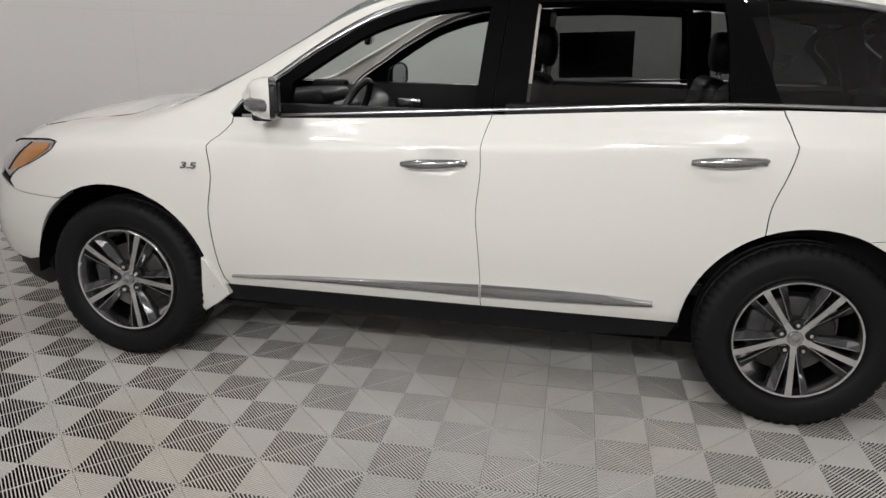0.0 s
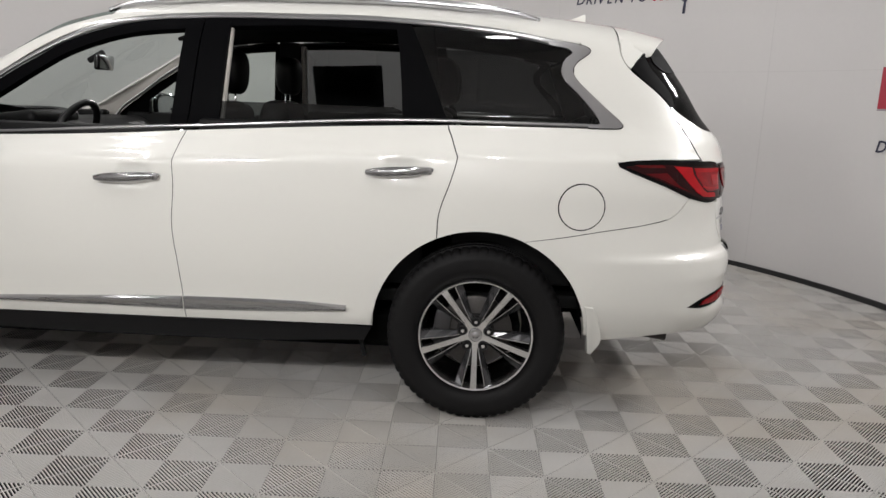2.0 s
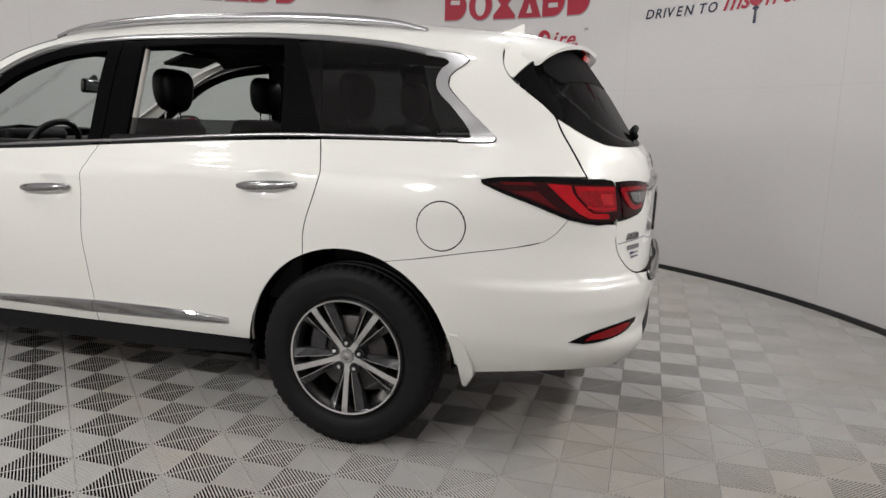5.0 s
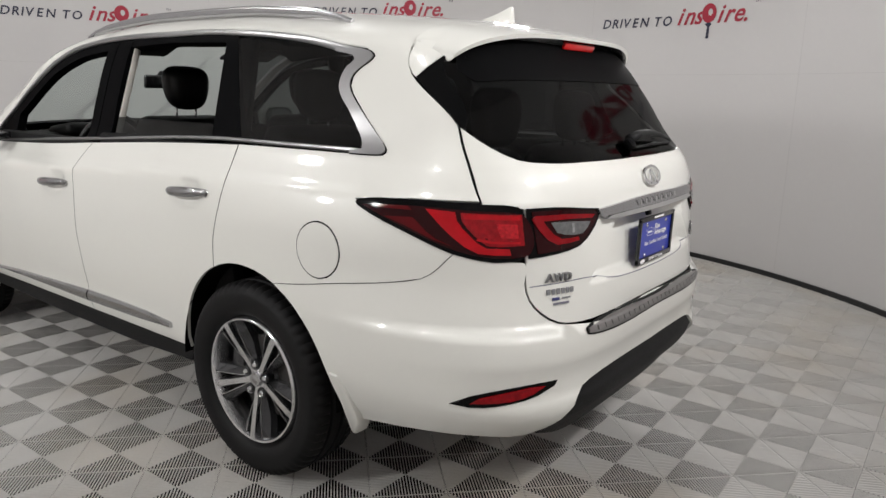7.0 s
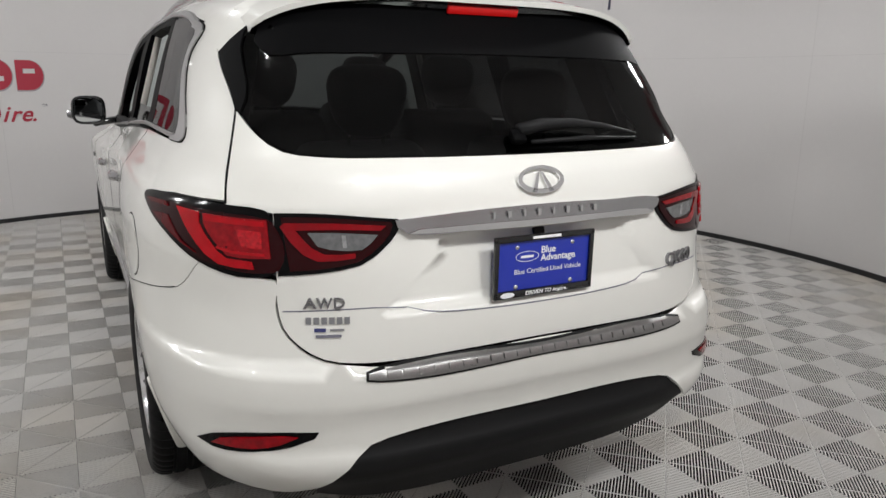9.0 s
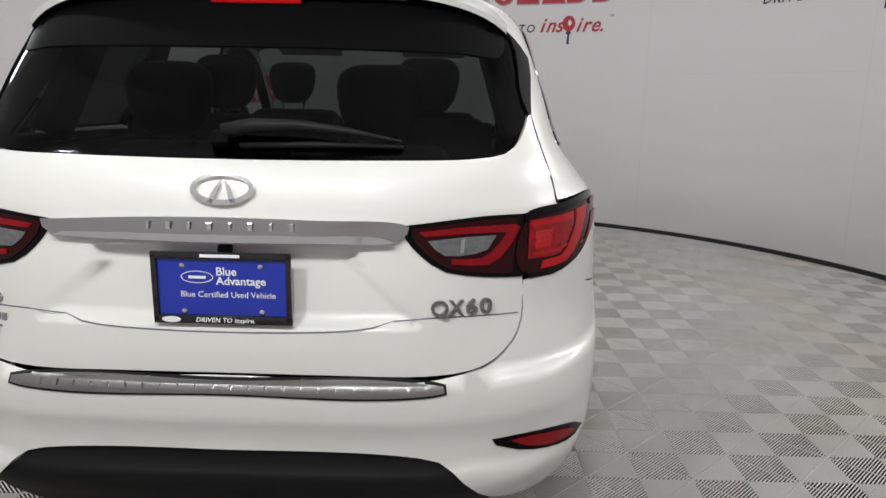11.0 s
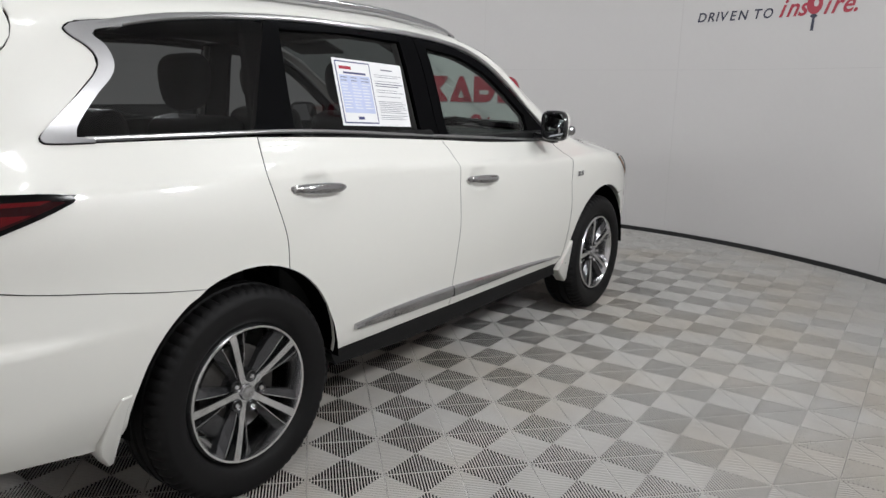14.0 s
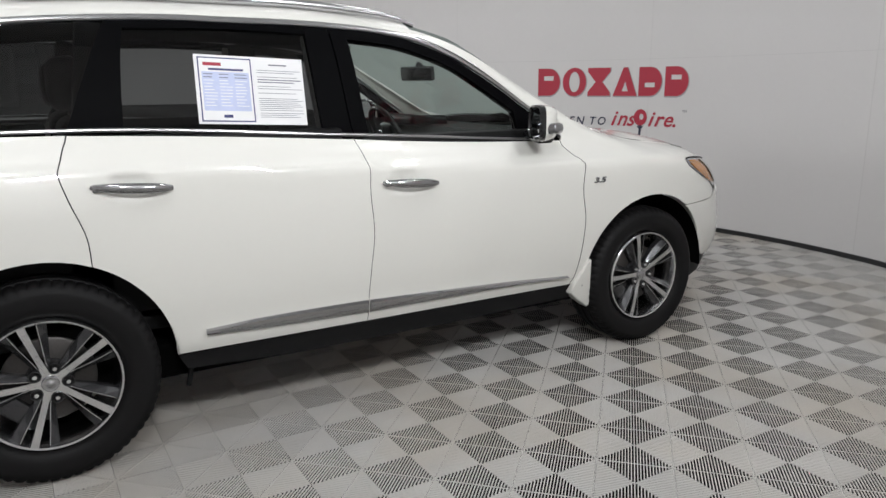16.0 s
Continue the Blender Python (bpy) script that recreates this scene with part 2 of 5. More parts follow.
def tube(pts, rad, seg=8):
    """A round bar along points, closed at both ends."""
    pts = [Vector(p) for p in pts]
    v, f = [], []
    rads = rad if isinstance(rad, (list, tuple)) else [rad] * len(pts)
    for i, p in enumerate(pts):
        d = (pts[min(i + 1, len(pts) - 1)] - pts[max(i - 1, 0)]).normalized()
        a = d.orthogonal().normalized() if i == 0 else (a - d * a.dot(d)).normalized()
        b = d.cross(a)
        for k in range(seg):
            t = 2 * math.pi * k / seg
            v.append(p + rads[i] * (math.cos(t) * a + math.sin(t) * b))
    for i in range(len(pts) - 1):
        for k in range(seg):
            l = (k + 1) % seg
            f.append((i * seg + k, i * seg + l, (i + 1) * seg + l, (i + 1) * seg + k))
    f.append(tuple(range(seg))[::-1])
    f.append(tuple(range((len(pts) - 1) * seg, len(pts) * seg)))
    return v, f


def text_mesh(body, size, extrude=0.0, shear=0.0, offset=0.0, spacing=1.0, align="LEFT"):
    cu = bpy.data.curves.new("t", "FONT")
    cu.body, cu.size, cu.extrude, cu.shear, cu.offset, cu.space_character = body, size, extrude, shear, offset, spacing
    cu.align_x, cu.align_y = align, "BOTTOM_BASELINE"
    cu.resolution_u = 3
    ob = bpy.data.objects.new("t", cu)
    scene.collection.objects.link(ob)
    me = bpy.data.meshes.new_from_object(ob.evaluated_get(bpy.context.evaluated_depsgraph_get()))
    bpy.data.objects.remove(ob)
    bpy.data.curves.remove(cu)
    return me


def pchip(xs, ys):
    """A smooth curve through a table, without overshoot; sampled densely for quick use."""
    xs, ys = np.array(xs, float), np.array(ys, float)
    h, d = np.diff(xs), np.diff(ys) / np.diff(xs)
    m = np.zeros(len(xs))
    m[0], m[-1] = d[0], d[-1]
    for i in range(1, len(xs) - 1):
        if d[i - 1] * d[i] > 0:
            w1, w2 = 2 * h[i] + h[i - 1], h[i] + 2 * h[i - 1]
            m[i] = (w1 + w2) / (w1 / d[i - 1] + w2 / d[i])
    q = np.linspace(xs[0], xs[-1], 1500)
    k = np.clip(np.searchsorted(xs, q) - 1, 0, len(xs) - 2)
    t = (q - xs[k]) / h[k]
    out = (2 * t**3 - 3 * t**2 + 1) * ys[k] + (t**3 - 2 * t**2 + t) * h[k] * m[k] + (-2 * t**3 + 3 * t**2) * ys[k + 1] + (t**3 - t**2) * h[k] * m[k + 1]
    return lambda v: np.interp(v, q, out)


def soft(a, b, x):
    t = np.clip((x - a) / (b - a), 0, 1)
    return t * t * (3 - 2 * t)


# ---- the car's outer skin: x ahead from the rear axle, y to its left, z up ----
SECTION = pchip([.15, .28, .36, .43, .52, .62, .80, .95, 1.04, 1.10, 1.132, 1.155, 1.20, 1.235, 1.262, 1.27, 1.40, 1.535, 1.62, 1.75],
                [.86, .875, .888, .912, .925, .937, .948, .950, .948, .944, .937, .917, .884, .853, .836, .831, .789, .745, .712, .65])
BELT = pchip([-1.2, -.6, .16, 1.24, 2.33, 2.8, 3.9], [1.262, 1.264, 1.262, 1.205, 1.14, 1.12, 1.12])
ROOF = pchip([-1.2, -.8, -.5, 0, .5, 1.0, 1.5, 1.8, 2.1, 2.4, 2.7, 2.85, 3.1, 3.4, 3.6, 3.75, 3.9],
             [1.635, 1.688, 1.722, 1.765, 1.791, 1.79, 1.75, 1.665, 1.49, 1.325, 1.205, 1.175, 1.15, 1.095, 1.03, .95, .80])
HAUNCH = pchip([-1.2, -.6, -.1, .5, 1.2, 1.9, 2.4, 2.9, 3.3, 3.9], [.016, .024, .022, -.004, -.010, -.004, .012, .022, .018, .0])
TAIL = pchip([.15, .28, .38, .45, .49, .535, .59, .66, .715, .738, .748, .80, .87, .95, 1.05, 1.12, 1.20, 1.235, 1.26, 1.45, 1.6, 1.75],
             [.98, 1.04, 1.11, 1.165, 1.175, 1.158, 1.162, 1.182, 1.186, 1.178, 1.152, 1.152, 1.150, 1.145, 1.134, 1.128, 1.104, 1.076, 1.045, .912, .80, .69])
NOSE = pchip([.15, .40, .55, .75, .90, 1.0, 1.15], [.80, .93, .97, .96, .90, .82, .70])
NOSE_K, TAIL_K = 2.6, pchip([.2, .5, .9, 1.1, 1.2, 1.28, 1.6], [4.6, 4.4, 3.38, 3.45, 3.7, 4.2, 4.2])
AX = 1.0                               # the upright axis round which the skin is laid out


def half_width(x, z):
    top = ROOF(x)
    low = top - np.interp(x, [1.4, 1.8, 2.5, 2.75, 3.0], [.16, .08, .08, .13, .22])
    s = np.clip((z - low) / (top - low), 0, 1 - 1e-9)
    lift = (1.262 - BELT(x)) * soft(.86, 1.12, z) * (1 - soft(1.2, 1.62, z))
    y = SECTION(z + lift) + HAUNCH(x) * soft(.3, .55, z) * (1 - soft(.98, 1.2, z))
    # hollows behind the door handles
    for hx, hz in ((1.43, 1.004), (.325, 1.070)):
        y = y - .013 * np.exp(-(((x - hx) / .068) ** 4)) * np.exp(-(((z - hz) / .040) ** 4)) * (x > -.3)
    y = y + .012 * soft(.1, .55, -x) * soft(.40, .55, z) * (1 - soft(.72, .92, z))
    return y * (1 - s**3) ** (1 / 3)


def field(x, y, z):
    """Below one inside the skin."""
    w = np.maximum(half_width(x, z), 1e-3)
    k = TAIL_K(z)
    # hollow for the number plate
    ay = np.abs(y)
    hollow = .032 * soft(.858, .888, z) * (1 - soft(1.045, 1.06, z)) * (1 - soft(.0, .028, ay - (.283 + 1.15 * np.maximum(0, 1.0 - z))))
    # swept lower corner of the rear bumper
    r = np.maximum(-x, 0) / (TAIL(z) - hollow)
    f = np.maximum(x - 2.9, 0) / NOSE(z)
    return (ay / w) ** k + r**k + f**NOSE_K


def skin(theta, z):
    """Points of the skin at the angle theta round the axis, counted from straight back to the left side, at height z."""
    theta, z = np.asarray(theta, float), np.asarray(z, float)
    dx, dy = -np.cos(theta), np.sin(theta)
    lo, hi = np.full(theta.shape, .05), np.full(theta.shape, 3.2)
    for _ in range(34):
        mid = (lo + hi) / 2
        inside = field(AX + mid * dx, mid * dy, z) < 1
        lo, hi = np.where(inside, mid, lo), np.where(inside, hi, mid)
    return np.stack([AX + lo * dx, lo * dy, z], -1)


def skin_normal(p):
    e = 1e-3
    g = np.stack([field(p[:, 0] + e, p[:, 1], p[:, 2]) - field(p[:, 0] - e, p[:, 1], p[:, 2]),
                  field(p[:, 0], p[:, 1] + e, p[:, 2]) - field(p[:, 0], p[:, 1] - e, p[:, 2]),
                  field(p[:, 0], p[:, 1], p[:, 2] + e) - field(p[:, 0], p[:, 1], p[:, 2] - e)], -1)
    return g / np.maximum(np.linalg.norm(g, axis=1, keepdims=True), 1e-9)


def s_(x, z):
    """Angle and height of a skin point known from the side."""
    lo, hi = 0.0, 1.2
    for _ in range(40):
        m = (lo + hi) / 2
        lo, hi = (m, hi) if field(np.array(x), np.array(m), np.array(z)) < 1 else (lo, m)
    return math.atan2(lo, AX - x), z


def r_(y, z):
    """Angle and height of a skin point known from behind."""
    lo, hi = -1.6, 0.5
    for _ in range(40):
        m = (lo + hi) / 2
        lo, hi = (lo, m) if field(np.array(m), np.array(abs(y)), np.array(z)) < 1 else (m, hi)
    return math.atan2(y, AX - hi), z


def smooth_line(pts, closed=True, step=0.02, hard=()):
    """A rounded line through angle-height points; corners listed in hard stay sharp."""
    n = len(pts)
    P = [np.array(p, float) for p in pts]
    out = []
    for i in range(n if closed else n - 1):
        a, b = P[i], P[(i + 1) % n]
        j = (i + 1) % n
        p0 = a if i in hard or (not closed and i == 0) else P[i - 1]
        p3 = b if j in hard or (not closed and j == n - 1) else P[(i + 2) % n]
        m = max(1, int(np.hypot(*((b - a) * (1.2, 1))) / step))
        # centripetal-like tangents
        la, lb, lc = np.hypot(*(a - p0)) + 1e-6, np.hypot(*(b - a)) + 1e-6, np.hypot(*(p3 - b)) + 1e-6
        ta = (b - a) if i in hard or la < 1e-5 else ((a - p0) / la + (b - a) / lb) * lb * .5
        tb = (b - a) if j in hard or lc < 1e-5 else ((b - a) / lb + (p3 - b) / lc) * lb * .5
        for t in np.arange(m) / m:
            out.append((2 * t**3 - 3 * t**2 + 1) * a + (t**3 - 2 * t**2 + t) * ta + (-2 * t**3 + 3 * t**2) * b + (t**3 - t**2) * tb)
    if not closed:
        out.append(P[-1])
    return np.array(out)


def inside(poly, q):
    x, y = q[:, 0], q[:, 1]
    res = np.zeros(len(q), bool)
    for i in range(len(poly)):
        (x1, y1), (x2, y2) = poly[i - 1], poly[i]
        c = (y1 > y) != (y2 > y)
        with np.errstate(divide="ignore", invalid="ignore"):
            res ^= c & (x < (x2 - x1) * (y - y1) / (y2 - y1 + 1e-12) + x1)
    return res


from mathutils.geometry import delaunay_2d_cdt


def panel(name, outline, material, parent, label="", mirror=False, off=0.0, flange=0.012, step=0.028, gap=0.0, puff=0.0):
    """A piece of the skin inside an outline of angles and heights, pushed out by off, with its rim turned in."""
    o = np.array(outline)
    if gap:
        c = np.roll(o, -1, 0) - np.roll(o, 1, 0)
        nrm = np.stack([c[:, 1], -c[:, 0]], -1)
        nrm /= np.maximum(np.linalg.norm(nrm, axis=1, keepdims=True), 1e-9)
        area = np.sum(o[:, 0] * np.roll(o[:, 1], -1) - np.roll(o[:, 0], -1) * o[:, 1])
        o = o - nrm * gap * np.sign(area)
    lo, hi = o.min(0), o.max(0)
    gx, gz = np.meshgrid(np.arange(lo[0] + step / 2, hi[0], step), np.arange(lo[1] + step / 2, hi[1], step))
    gx = gx + (np.arange(gx.shape[0]) % 2)[:, None] * step / 2
    q = np.stack([gx.ravel(), gz.ravel()], -1)
    q = q[inside(o, q)]
    if len(q):
        d = np.full(len(q), 9.0)
        for i in range(len(o)):
            a, b = o[i - 1], o[i]
            t = np.clip(((q - a) @ (b - a)) / max((b - a) @ (b - a), 1e-12), 0, 1)
            d = np.minimum(d, np.linalg.norm(q - (a + t[:, None] * (b - a)), axis=1))
        keep = d > step * .45
        q, d = q[keep], d[keep]
    n = len(o)
    allp = np.vstack([o, q]) if len(q) else o
    r = delaunay_2d_cdt([Vector(p) for p in allp], [], [list(range(n))], 1, 1e-6)
    P2 = np.array([tuple(p) for p in r[0]])
    tri = [tuple(f) for f in r[2]]
    p3 = skin(P2[:, 0], P2[:, 1])
    nn = skin_normal(p3)
    push = np.full(len(P2), off)
    if puff:
        dd = np.full(len(P2), 9.0)
        for i in range(n):
            a, b = o[i - 1], o[i]
            t = np.clip(((P2 - a) @ (b - a)) / max((b - a) @ (b - a), 1e-12), 0, 1)
            dd = np.minimum(dd, np.linalg.norm(P2 - (a + t[:, None] * (b - a)), axis=1))
        push = push + puff * soft(0, .03, dd)
    p3 = p3 + nn * push[:, None]
    # face direction outward
    faces = []
    for f in tri:
        a, b, c = p3[f[0]], p3[f[1]], p3[f[2]]
        faces.append(f if np.cross(b - a, c - a) @ nn[f[0]] > 0 else f[::-1])
    # rim
    count = {}
    for f in faces:
        for i in range(len(f)):
            e = (f[i], f[(i + 1) % len(f)])
            count[e] = 1
    rim = [e for e in count if (e[1], e[0]) not in count]
    verts, normals = list(p3), list(nn)
    if flange:
        idx = {}
        for a, b in rim:
            for v in (a, b):
                if v not in idx:
                    idx[v] = (len(verts), len(verts) + 1)
                    verts += [p3[v], p3[v] - nn[v] * flange]
                    normals += [nn[v], nn[v]]
        for a, b in rim:
            side = np.cross(p3[b] - p3[a], nn[a])
            side /= max(np.linalg.norm(side), 1e-9)
            for k in (*idx[a], *idx[b]):
                normals[k] = side
            faces.append((idx[b][0], idx[a][0], idx[a][1], idx[b][1]))
    verts, normals = np.array(verts), np.array(normals)
    if mirror:
        verts, normals = verts * (1, -1, 1), normals * (1, -1, 1)
        faces = [f[::-1] for f in faces]
    return mesh_ob(name, verts, faces, material, parent, label, normals=normals)


def strip(name, line, width, material, parent, label="", mirror=False, off=0.004, thick=0.008, rise=None):
    """A moulding along a line of angles and heights: a low rounded bar on the skin. width may vary along it."""
    L = np.array(line)
    m = len(L)
    w = np.interp(np.linspace(0, 1, m), np.linspace(0, 1, len(width)), width) if isinstance(width, (list, tuple)) else np.full(m, width)
    base = skin(L[:, 0], L[:, 1])
    n = skin_normal(base)
    d = np.gradient(base, axis=0)
    d /= np.linalg.norm(d, axis=1, keepdims=True)
    up = np.cross(d, n)
    prof = [(-.5, -.6), (-.5, .2), (-.34, .8), (0, 1.0), (.34, .8), (.5, .2), (.5, -.6)]
    verts, faces, k = [], [], len(prof)
    for i in range(m):
        for a, b in prof:
            verts.append(base[i] + up[i] * w[i] * a + n[i] * (off + thick * b))
    for i in range(m - 1):
        for j in range(k - 1):
            faces.append((i * k + j, i * k + j + 1, (i + 1) * k + j + 1, (i + 1) * k + j))
    faces.append(tuple(range(k)))
    faces.append(tuple(range((m - 1) * k, m * k))[::-1])
    verts = np.array(verts)
    if mirror:
        verts = verts * (1, -1, 1)
        faces = [f[::-1] for f in faces]
    bm = bmesh.new()
    vs = [bm.verts.new(v) for v in verts]
    for f in faces:
        try:
            bm.faces.new([vs[i] for i in f])
        except ValueError:
            pass
    return part(name, bm, material, parent, label, smooth=True)


# ---- the stage ----
def ring_wall():
    v, f, seg = [], [], 180
    prof = [(RING, -.05), (RING, 4.88), (RING + .1, 4.88), (RING + .1, -.05)]
    for i in range(seg):
        a = 2 * math.pi * i / seg
        v += [(CX + r * math.cos(a), CY + r * math.sin(a), z) for r, z in prof]
    for i in range(seg):
        j = (i + 1) % seg
        for k in range(4):
            l = (k + 1) % 4
            f.append((i * 4 + k, j * 4 + k, j * 4 + l, i * 4 + l))
    ob = mesh_ob("wall_round", v, f, WALL_WHITE)
    ob.data.set_sharp_from_angle(angle=radians(40))
    return tagged(ob, "curved white vinyl-covered wall round the stage", "wall", kind="structure")


def arc_bar(name, a0, a1, z0, z1, depth, material, parent=None, label=""):
    seg = max(2, int(abs(a1 - a0) / 2))
    v, f = [], []
    for i in range(seg + 1):
        a = radians(a0 + (a1 - a0) * i / seg)
        for r, z in ((RING - depth, z0), (RING - depth, z1), (RING + .01, z1), (RING + .01, z0)):
            v.append((CX + r * math.cos(a), CY + r * math.sin(a), z))
    for i in range(seg):
        for k in range(4):
            l = (k + 1) % 4
            f.append((i * 4 + k, i * 4 + 4 + k, i * 4 + 4 + l, i * 4 + l))
    f += [(3, 2, 1, 0), (seg * 4, seg * 4 + 1, seg * 4 + 2, seg * 4 + 3)]
    return mesh_ob(name, v, f, material, parent, label, smooth=False)


wall = ring_wall()
tagged(arc_bar("baseboard", 0, 360, -.02, .040, .016, BASE_BLACK), "black rubber strip along the foot of the curved wall", "baseboard", kind="structure")
SEAM = mat("wall_seam", (.50, .485, .48), 0.6)
for k in range(13):
    a = -174 + 27.7 * k
    arc_bar("seam", a - .018, a + .018, 0.06, 4.86, .0012, SEAM, wall)
arc_bar("seam", 0, 360, 1.648, 1.6505, .0012, SEAM, wall)


def on_wall(me, a0, z0, name, material, parent, depth=.004):
    """Bends a flat mesh, x to the right and y up, onto the inside of the wall."""
    for v in me.vertices:
        a = radians(a0) - v.co.x / RING
        r = RING - depth - v.co.z
        v.co = (CX + r * math.cos(a), CY + r * math.sin(a), z0 + v.co.y)
    me.materials.clear()
    me.materials.append(material)
    ob = new(name, me)
    ob.parent = parent
    return ob


def flat_mesh(rings):
    """A flat shape from an outline and its holes."""
    bm = bmesh.new()
    edges = []
    for r in rings:
        vs = [bm.verts.new((x, y, 0)) for x, y in r]
        edges += [bm.edges.new((a, b)) for a, b in zip(vs, vs[1:] + vs[:1])]
    bmesh.ops.triangle_fill(bm, edges=edges, use_beauty=True, normal=(0, 0, 1))
    me = bpy.data.meshes.new("shape")
    bm.to_mesh(me)
    bm.free()
    return me


def oval(cx, cy, rx, ry, a0=0, a1=360, n=24):
    return [(cx + rx * math.cos(radians(a0 + (a1 - a0) * i / n)), cy + ry * math.sin(radians(a0 + (a1 - a0) * i / n))) for i in range(n + (a1 - a0 < 360))]


def rect(x0, y0, x1, y1):
    return [(x0, y0), (x1, y0), (x1, y1), (x0, y1)]


def name_shapes(h):
    """Six plain shapes that stand for the dealer's name: slotted blocks, a ring, an hourglass and a wedge."""
    out = []
    for k in range(6):
        x = .975 * h * k
        if k == 1:
            out.append([oval(x + .45 * h, .5 * h, .46 * h, .52 * h), oval(x + .45 * h, .5 * h, .21 * h, .37 * h)])
        elif k == 3:
            out.append([[(x, 0), (x + .92 * h, 0), (x + .54 * h, h), (x + .38 * h, h)], [(x + .34 * h, .16 * h), (x + .58 * h, .16 * h), (x + .46 * h, .5 * h)]])
        elif k == 2:
            out.append([[(x + a * h, b * h) for a, b in ((0, 0), (.86, 0), (.86, .14), (.56, .5), (.86, .86), (.86, 1), (0, 1), (0, .86), (.30, .5), (0, .14))]])
        else:
            out.append([[(x, 0), (x + .42 * h, 0)] + oval(x + .42 * h, .5 * h, .44 * h, .5 * h, -85, 85, 12) + [(x + .42 * h, h), (x, h)],
                        rect(x + .22 * h, (.30 if k == 4 else .56) * h, x + .60 * h, (.46 if k == 4 else .72) * h)])
    return out


def wall_logo(azimuth, z):
    """The dealer's mark, its centre at that azimuth: six crimson shapes with a grey edge, and the slogan below them."""
    e = empty("wall_logo", "crimson and navy vinyl dealer mark with a slogan on the wall", "logo", "marks on the wall")
    h, w = .285, 5.80 * .285
    a0 = azimuth + math.degrees(w / 2 / RING)
    for ringset in name_shapes(h):
        grown = flat_mesh(ringset)
        on_wall(grown, a0, z, "letter_shape", LOGO_RED, e, .0032)
        cx = sum(p[0] for p in ringset[0]) / len(ringset[0])
        edge = flat_mesh([[((x - cx) * 1.045 + cx + .006, (y - h / 2) * 1.055 + h / 2 - .006) for x, y in ringset[0]]] + [[((x - cx) * .94 + cx, y) for x, y in hole] for hole in ringset[1:]])
        on_wall(edge, a0, z, "outline", LOGO_GREY, e, .0018)
    y = z - .30
    x = .04

    def word(body, size, x, material, shear, gap):
        """Each letter is a part of its own."""
        for ch in body:
            me = text_mesh(ch, size, .0004, shear, size * .016)
            lo = min(v.co.x for v in me.vertices)
            wd = max(v.co.x for v in me.vertices) - lo - shear * .5 * size * (ch != ".")
            me.transform(Matrix.Translation((-lo, 0, 0)))
            on_wall(me, a0 - math.degrees(x / RING), y, "letter", material, e)
            x += wd + gap
        return x

    x = word("DRIVEN", .118, x, LOGO_NAVY, .22, .026) + .045
    x = word("TO", .118, x, LOGO_NAVY, .22, .026) + .045
    x = word("ins", .215, x, LOGO_RED, .38, .030) + .055
    on_wall(flat_mesh([oval(0, .085, .072, .082), oval(.012, .092, .022, .030)]), a0 - math.degrees(x / RING), y, "slogan_disc", LOGO_RED, e)
    on_wall(flat_mesh([[(-.016, .005), (-.034, -.012), (-.010, -.03), (-.018, -.13), (.012, -.13), (.012, -.03), (.034, -.012), (.016, .005)]]), a0 - math.degrees(x / RING), y, "slogan_stem", LOGO_NAVY, e)
    x = word("ire.", .215, x + .085, LOGO_RED, .38, .030)
    on_wall(text_mesh("TM", .036, .0003), a0 - math.degrees((x + .03) / RING), y + .14, "trade_mark", LOGO_NAVY, e)
    return e


for az, zz in ((-169.5, 1.38), (25, 1.285), (-131, 2.59), (-102.5, 2.39), (-60, 2.56), (-20, 2.39)):
    wall_logo(az, zz)

# ceiling and its lamps
bm = bmesh.new()
bmesh.ops.create_circle(bm, cap_ends=True, segments=96, radius=RING + .1, matrix=Matrix.Translation((CX, CY, 4.9)))
r = bmesh.ops.extrude_face_region(bm, geom=bm.faces[:])
bmesh.ops.translate(bm, vec=(0, 0, .1), verts=[v for v in r["geom"] if isinstance(v, bmesh.types.BMVert)])
tagged(part("ceiling", bm, CEIL), "plain pale ceiling above the stage", "ceiling", kind="structure")


def stage_lamp(x, y, z, lean, turn, rad):
    high = z > 4
    e = empty("ceiling_lamp" if high else "wall_lamp", "small bright round lamp hung under the ceiling" if high else "added round fill lamp, out of view on the curved wall", "lamp", "ceiling lamps" if high else "wall lamps")
    e.matrix_basis = pose(x, y, z, 0, 0, turn) @ pose(0, 0, 0, lean, 0, 0) @ pose(0, 0, 0, 90, 0, 0)
    v, f = revolve([(0, .09), (rad * .45, .09), (rad * .55, .06), (rad + .02, .02), (rad + .02, -.014), (rad, -.014), (rad, 0), (0, 0)], 28)
    mesh_ob("housing", v, f, BRUSHED, e).data.set_sharp_from_angle(angle=radians(35))
    v, f = revolve([(0, -.008), (rad * .97, -.006), (rad * .99, -.001)], 28)
    mesh_ob("diffuser", v, [q[::-1] for q in f], LAMP, e)
    v, f = tube([(0, .085, 0), (0, .32 if high else .22, 0)], .012, 8)
    mesh_ob("hanger", v, f, BRUSHED, e)
    return e


for az in (-118, -40, 40, 118):
    a = radians(az)
    stage_lamp(1.15 + 2.9 * math.cos(a), CY + 2.9 * math.sin(a), 4.5, 30, az + 90, .162)
# added fill lamps, out of view on the wall, aimed at the car's sides and its tail
for az, z, rad in ((76, 2.45, .205), (100, 2.45, .205), (-82, 2.85, .215), (-106, 2.85, .215), (172, 2.7, .18), (188, 2.7, .18)):
    a = radians(az)
    stage_lamp(CX + 4.2 * math.cos(a), CY + 4.2 * math.sin(a), z, 72, az + 90, rad)


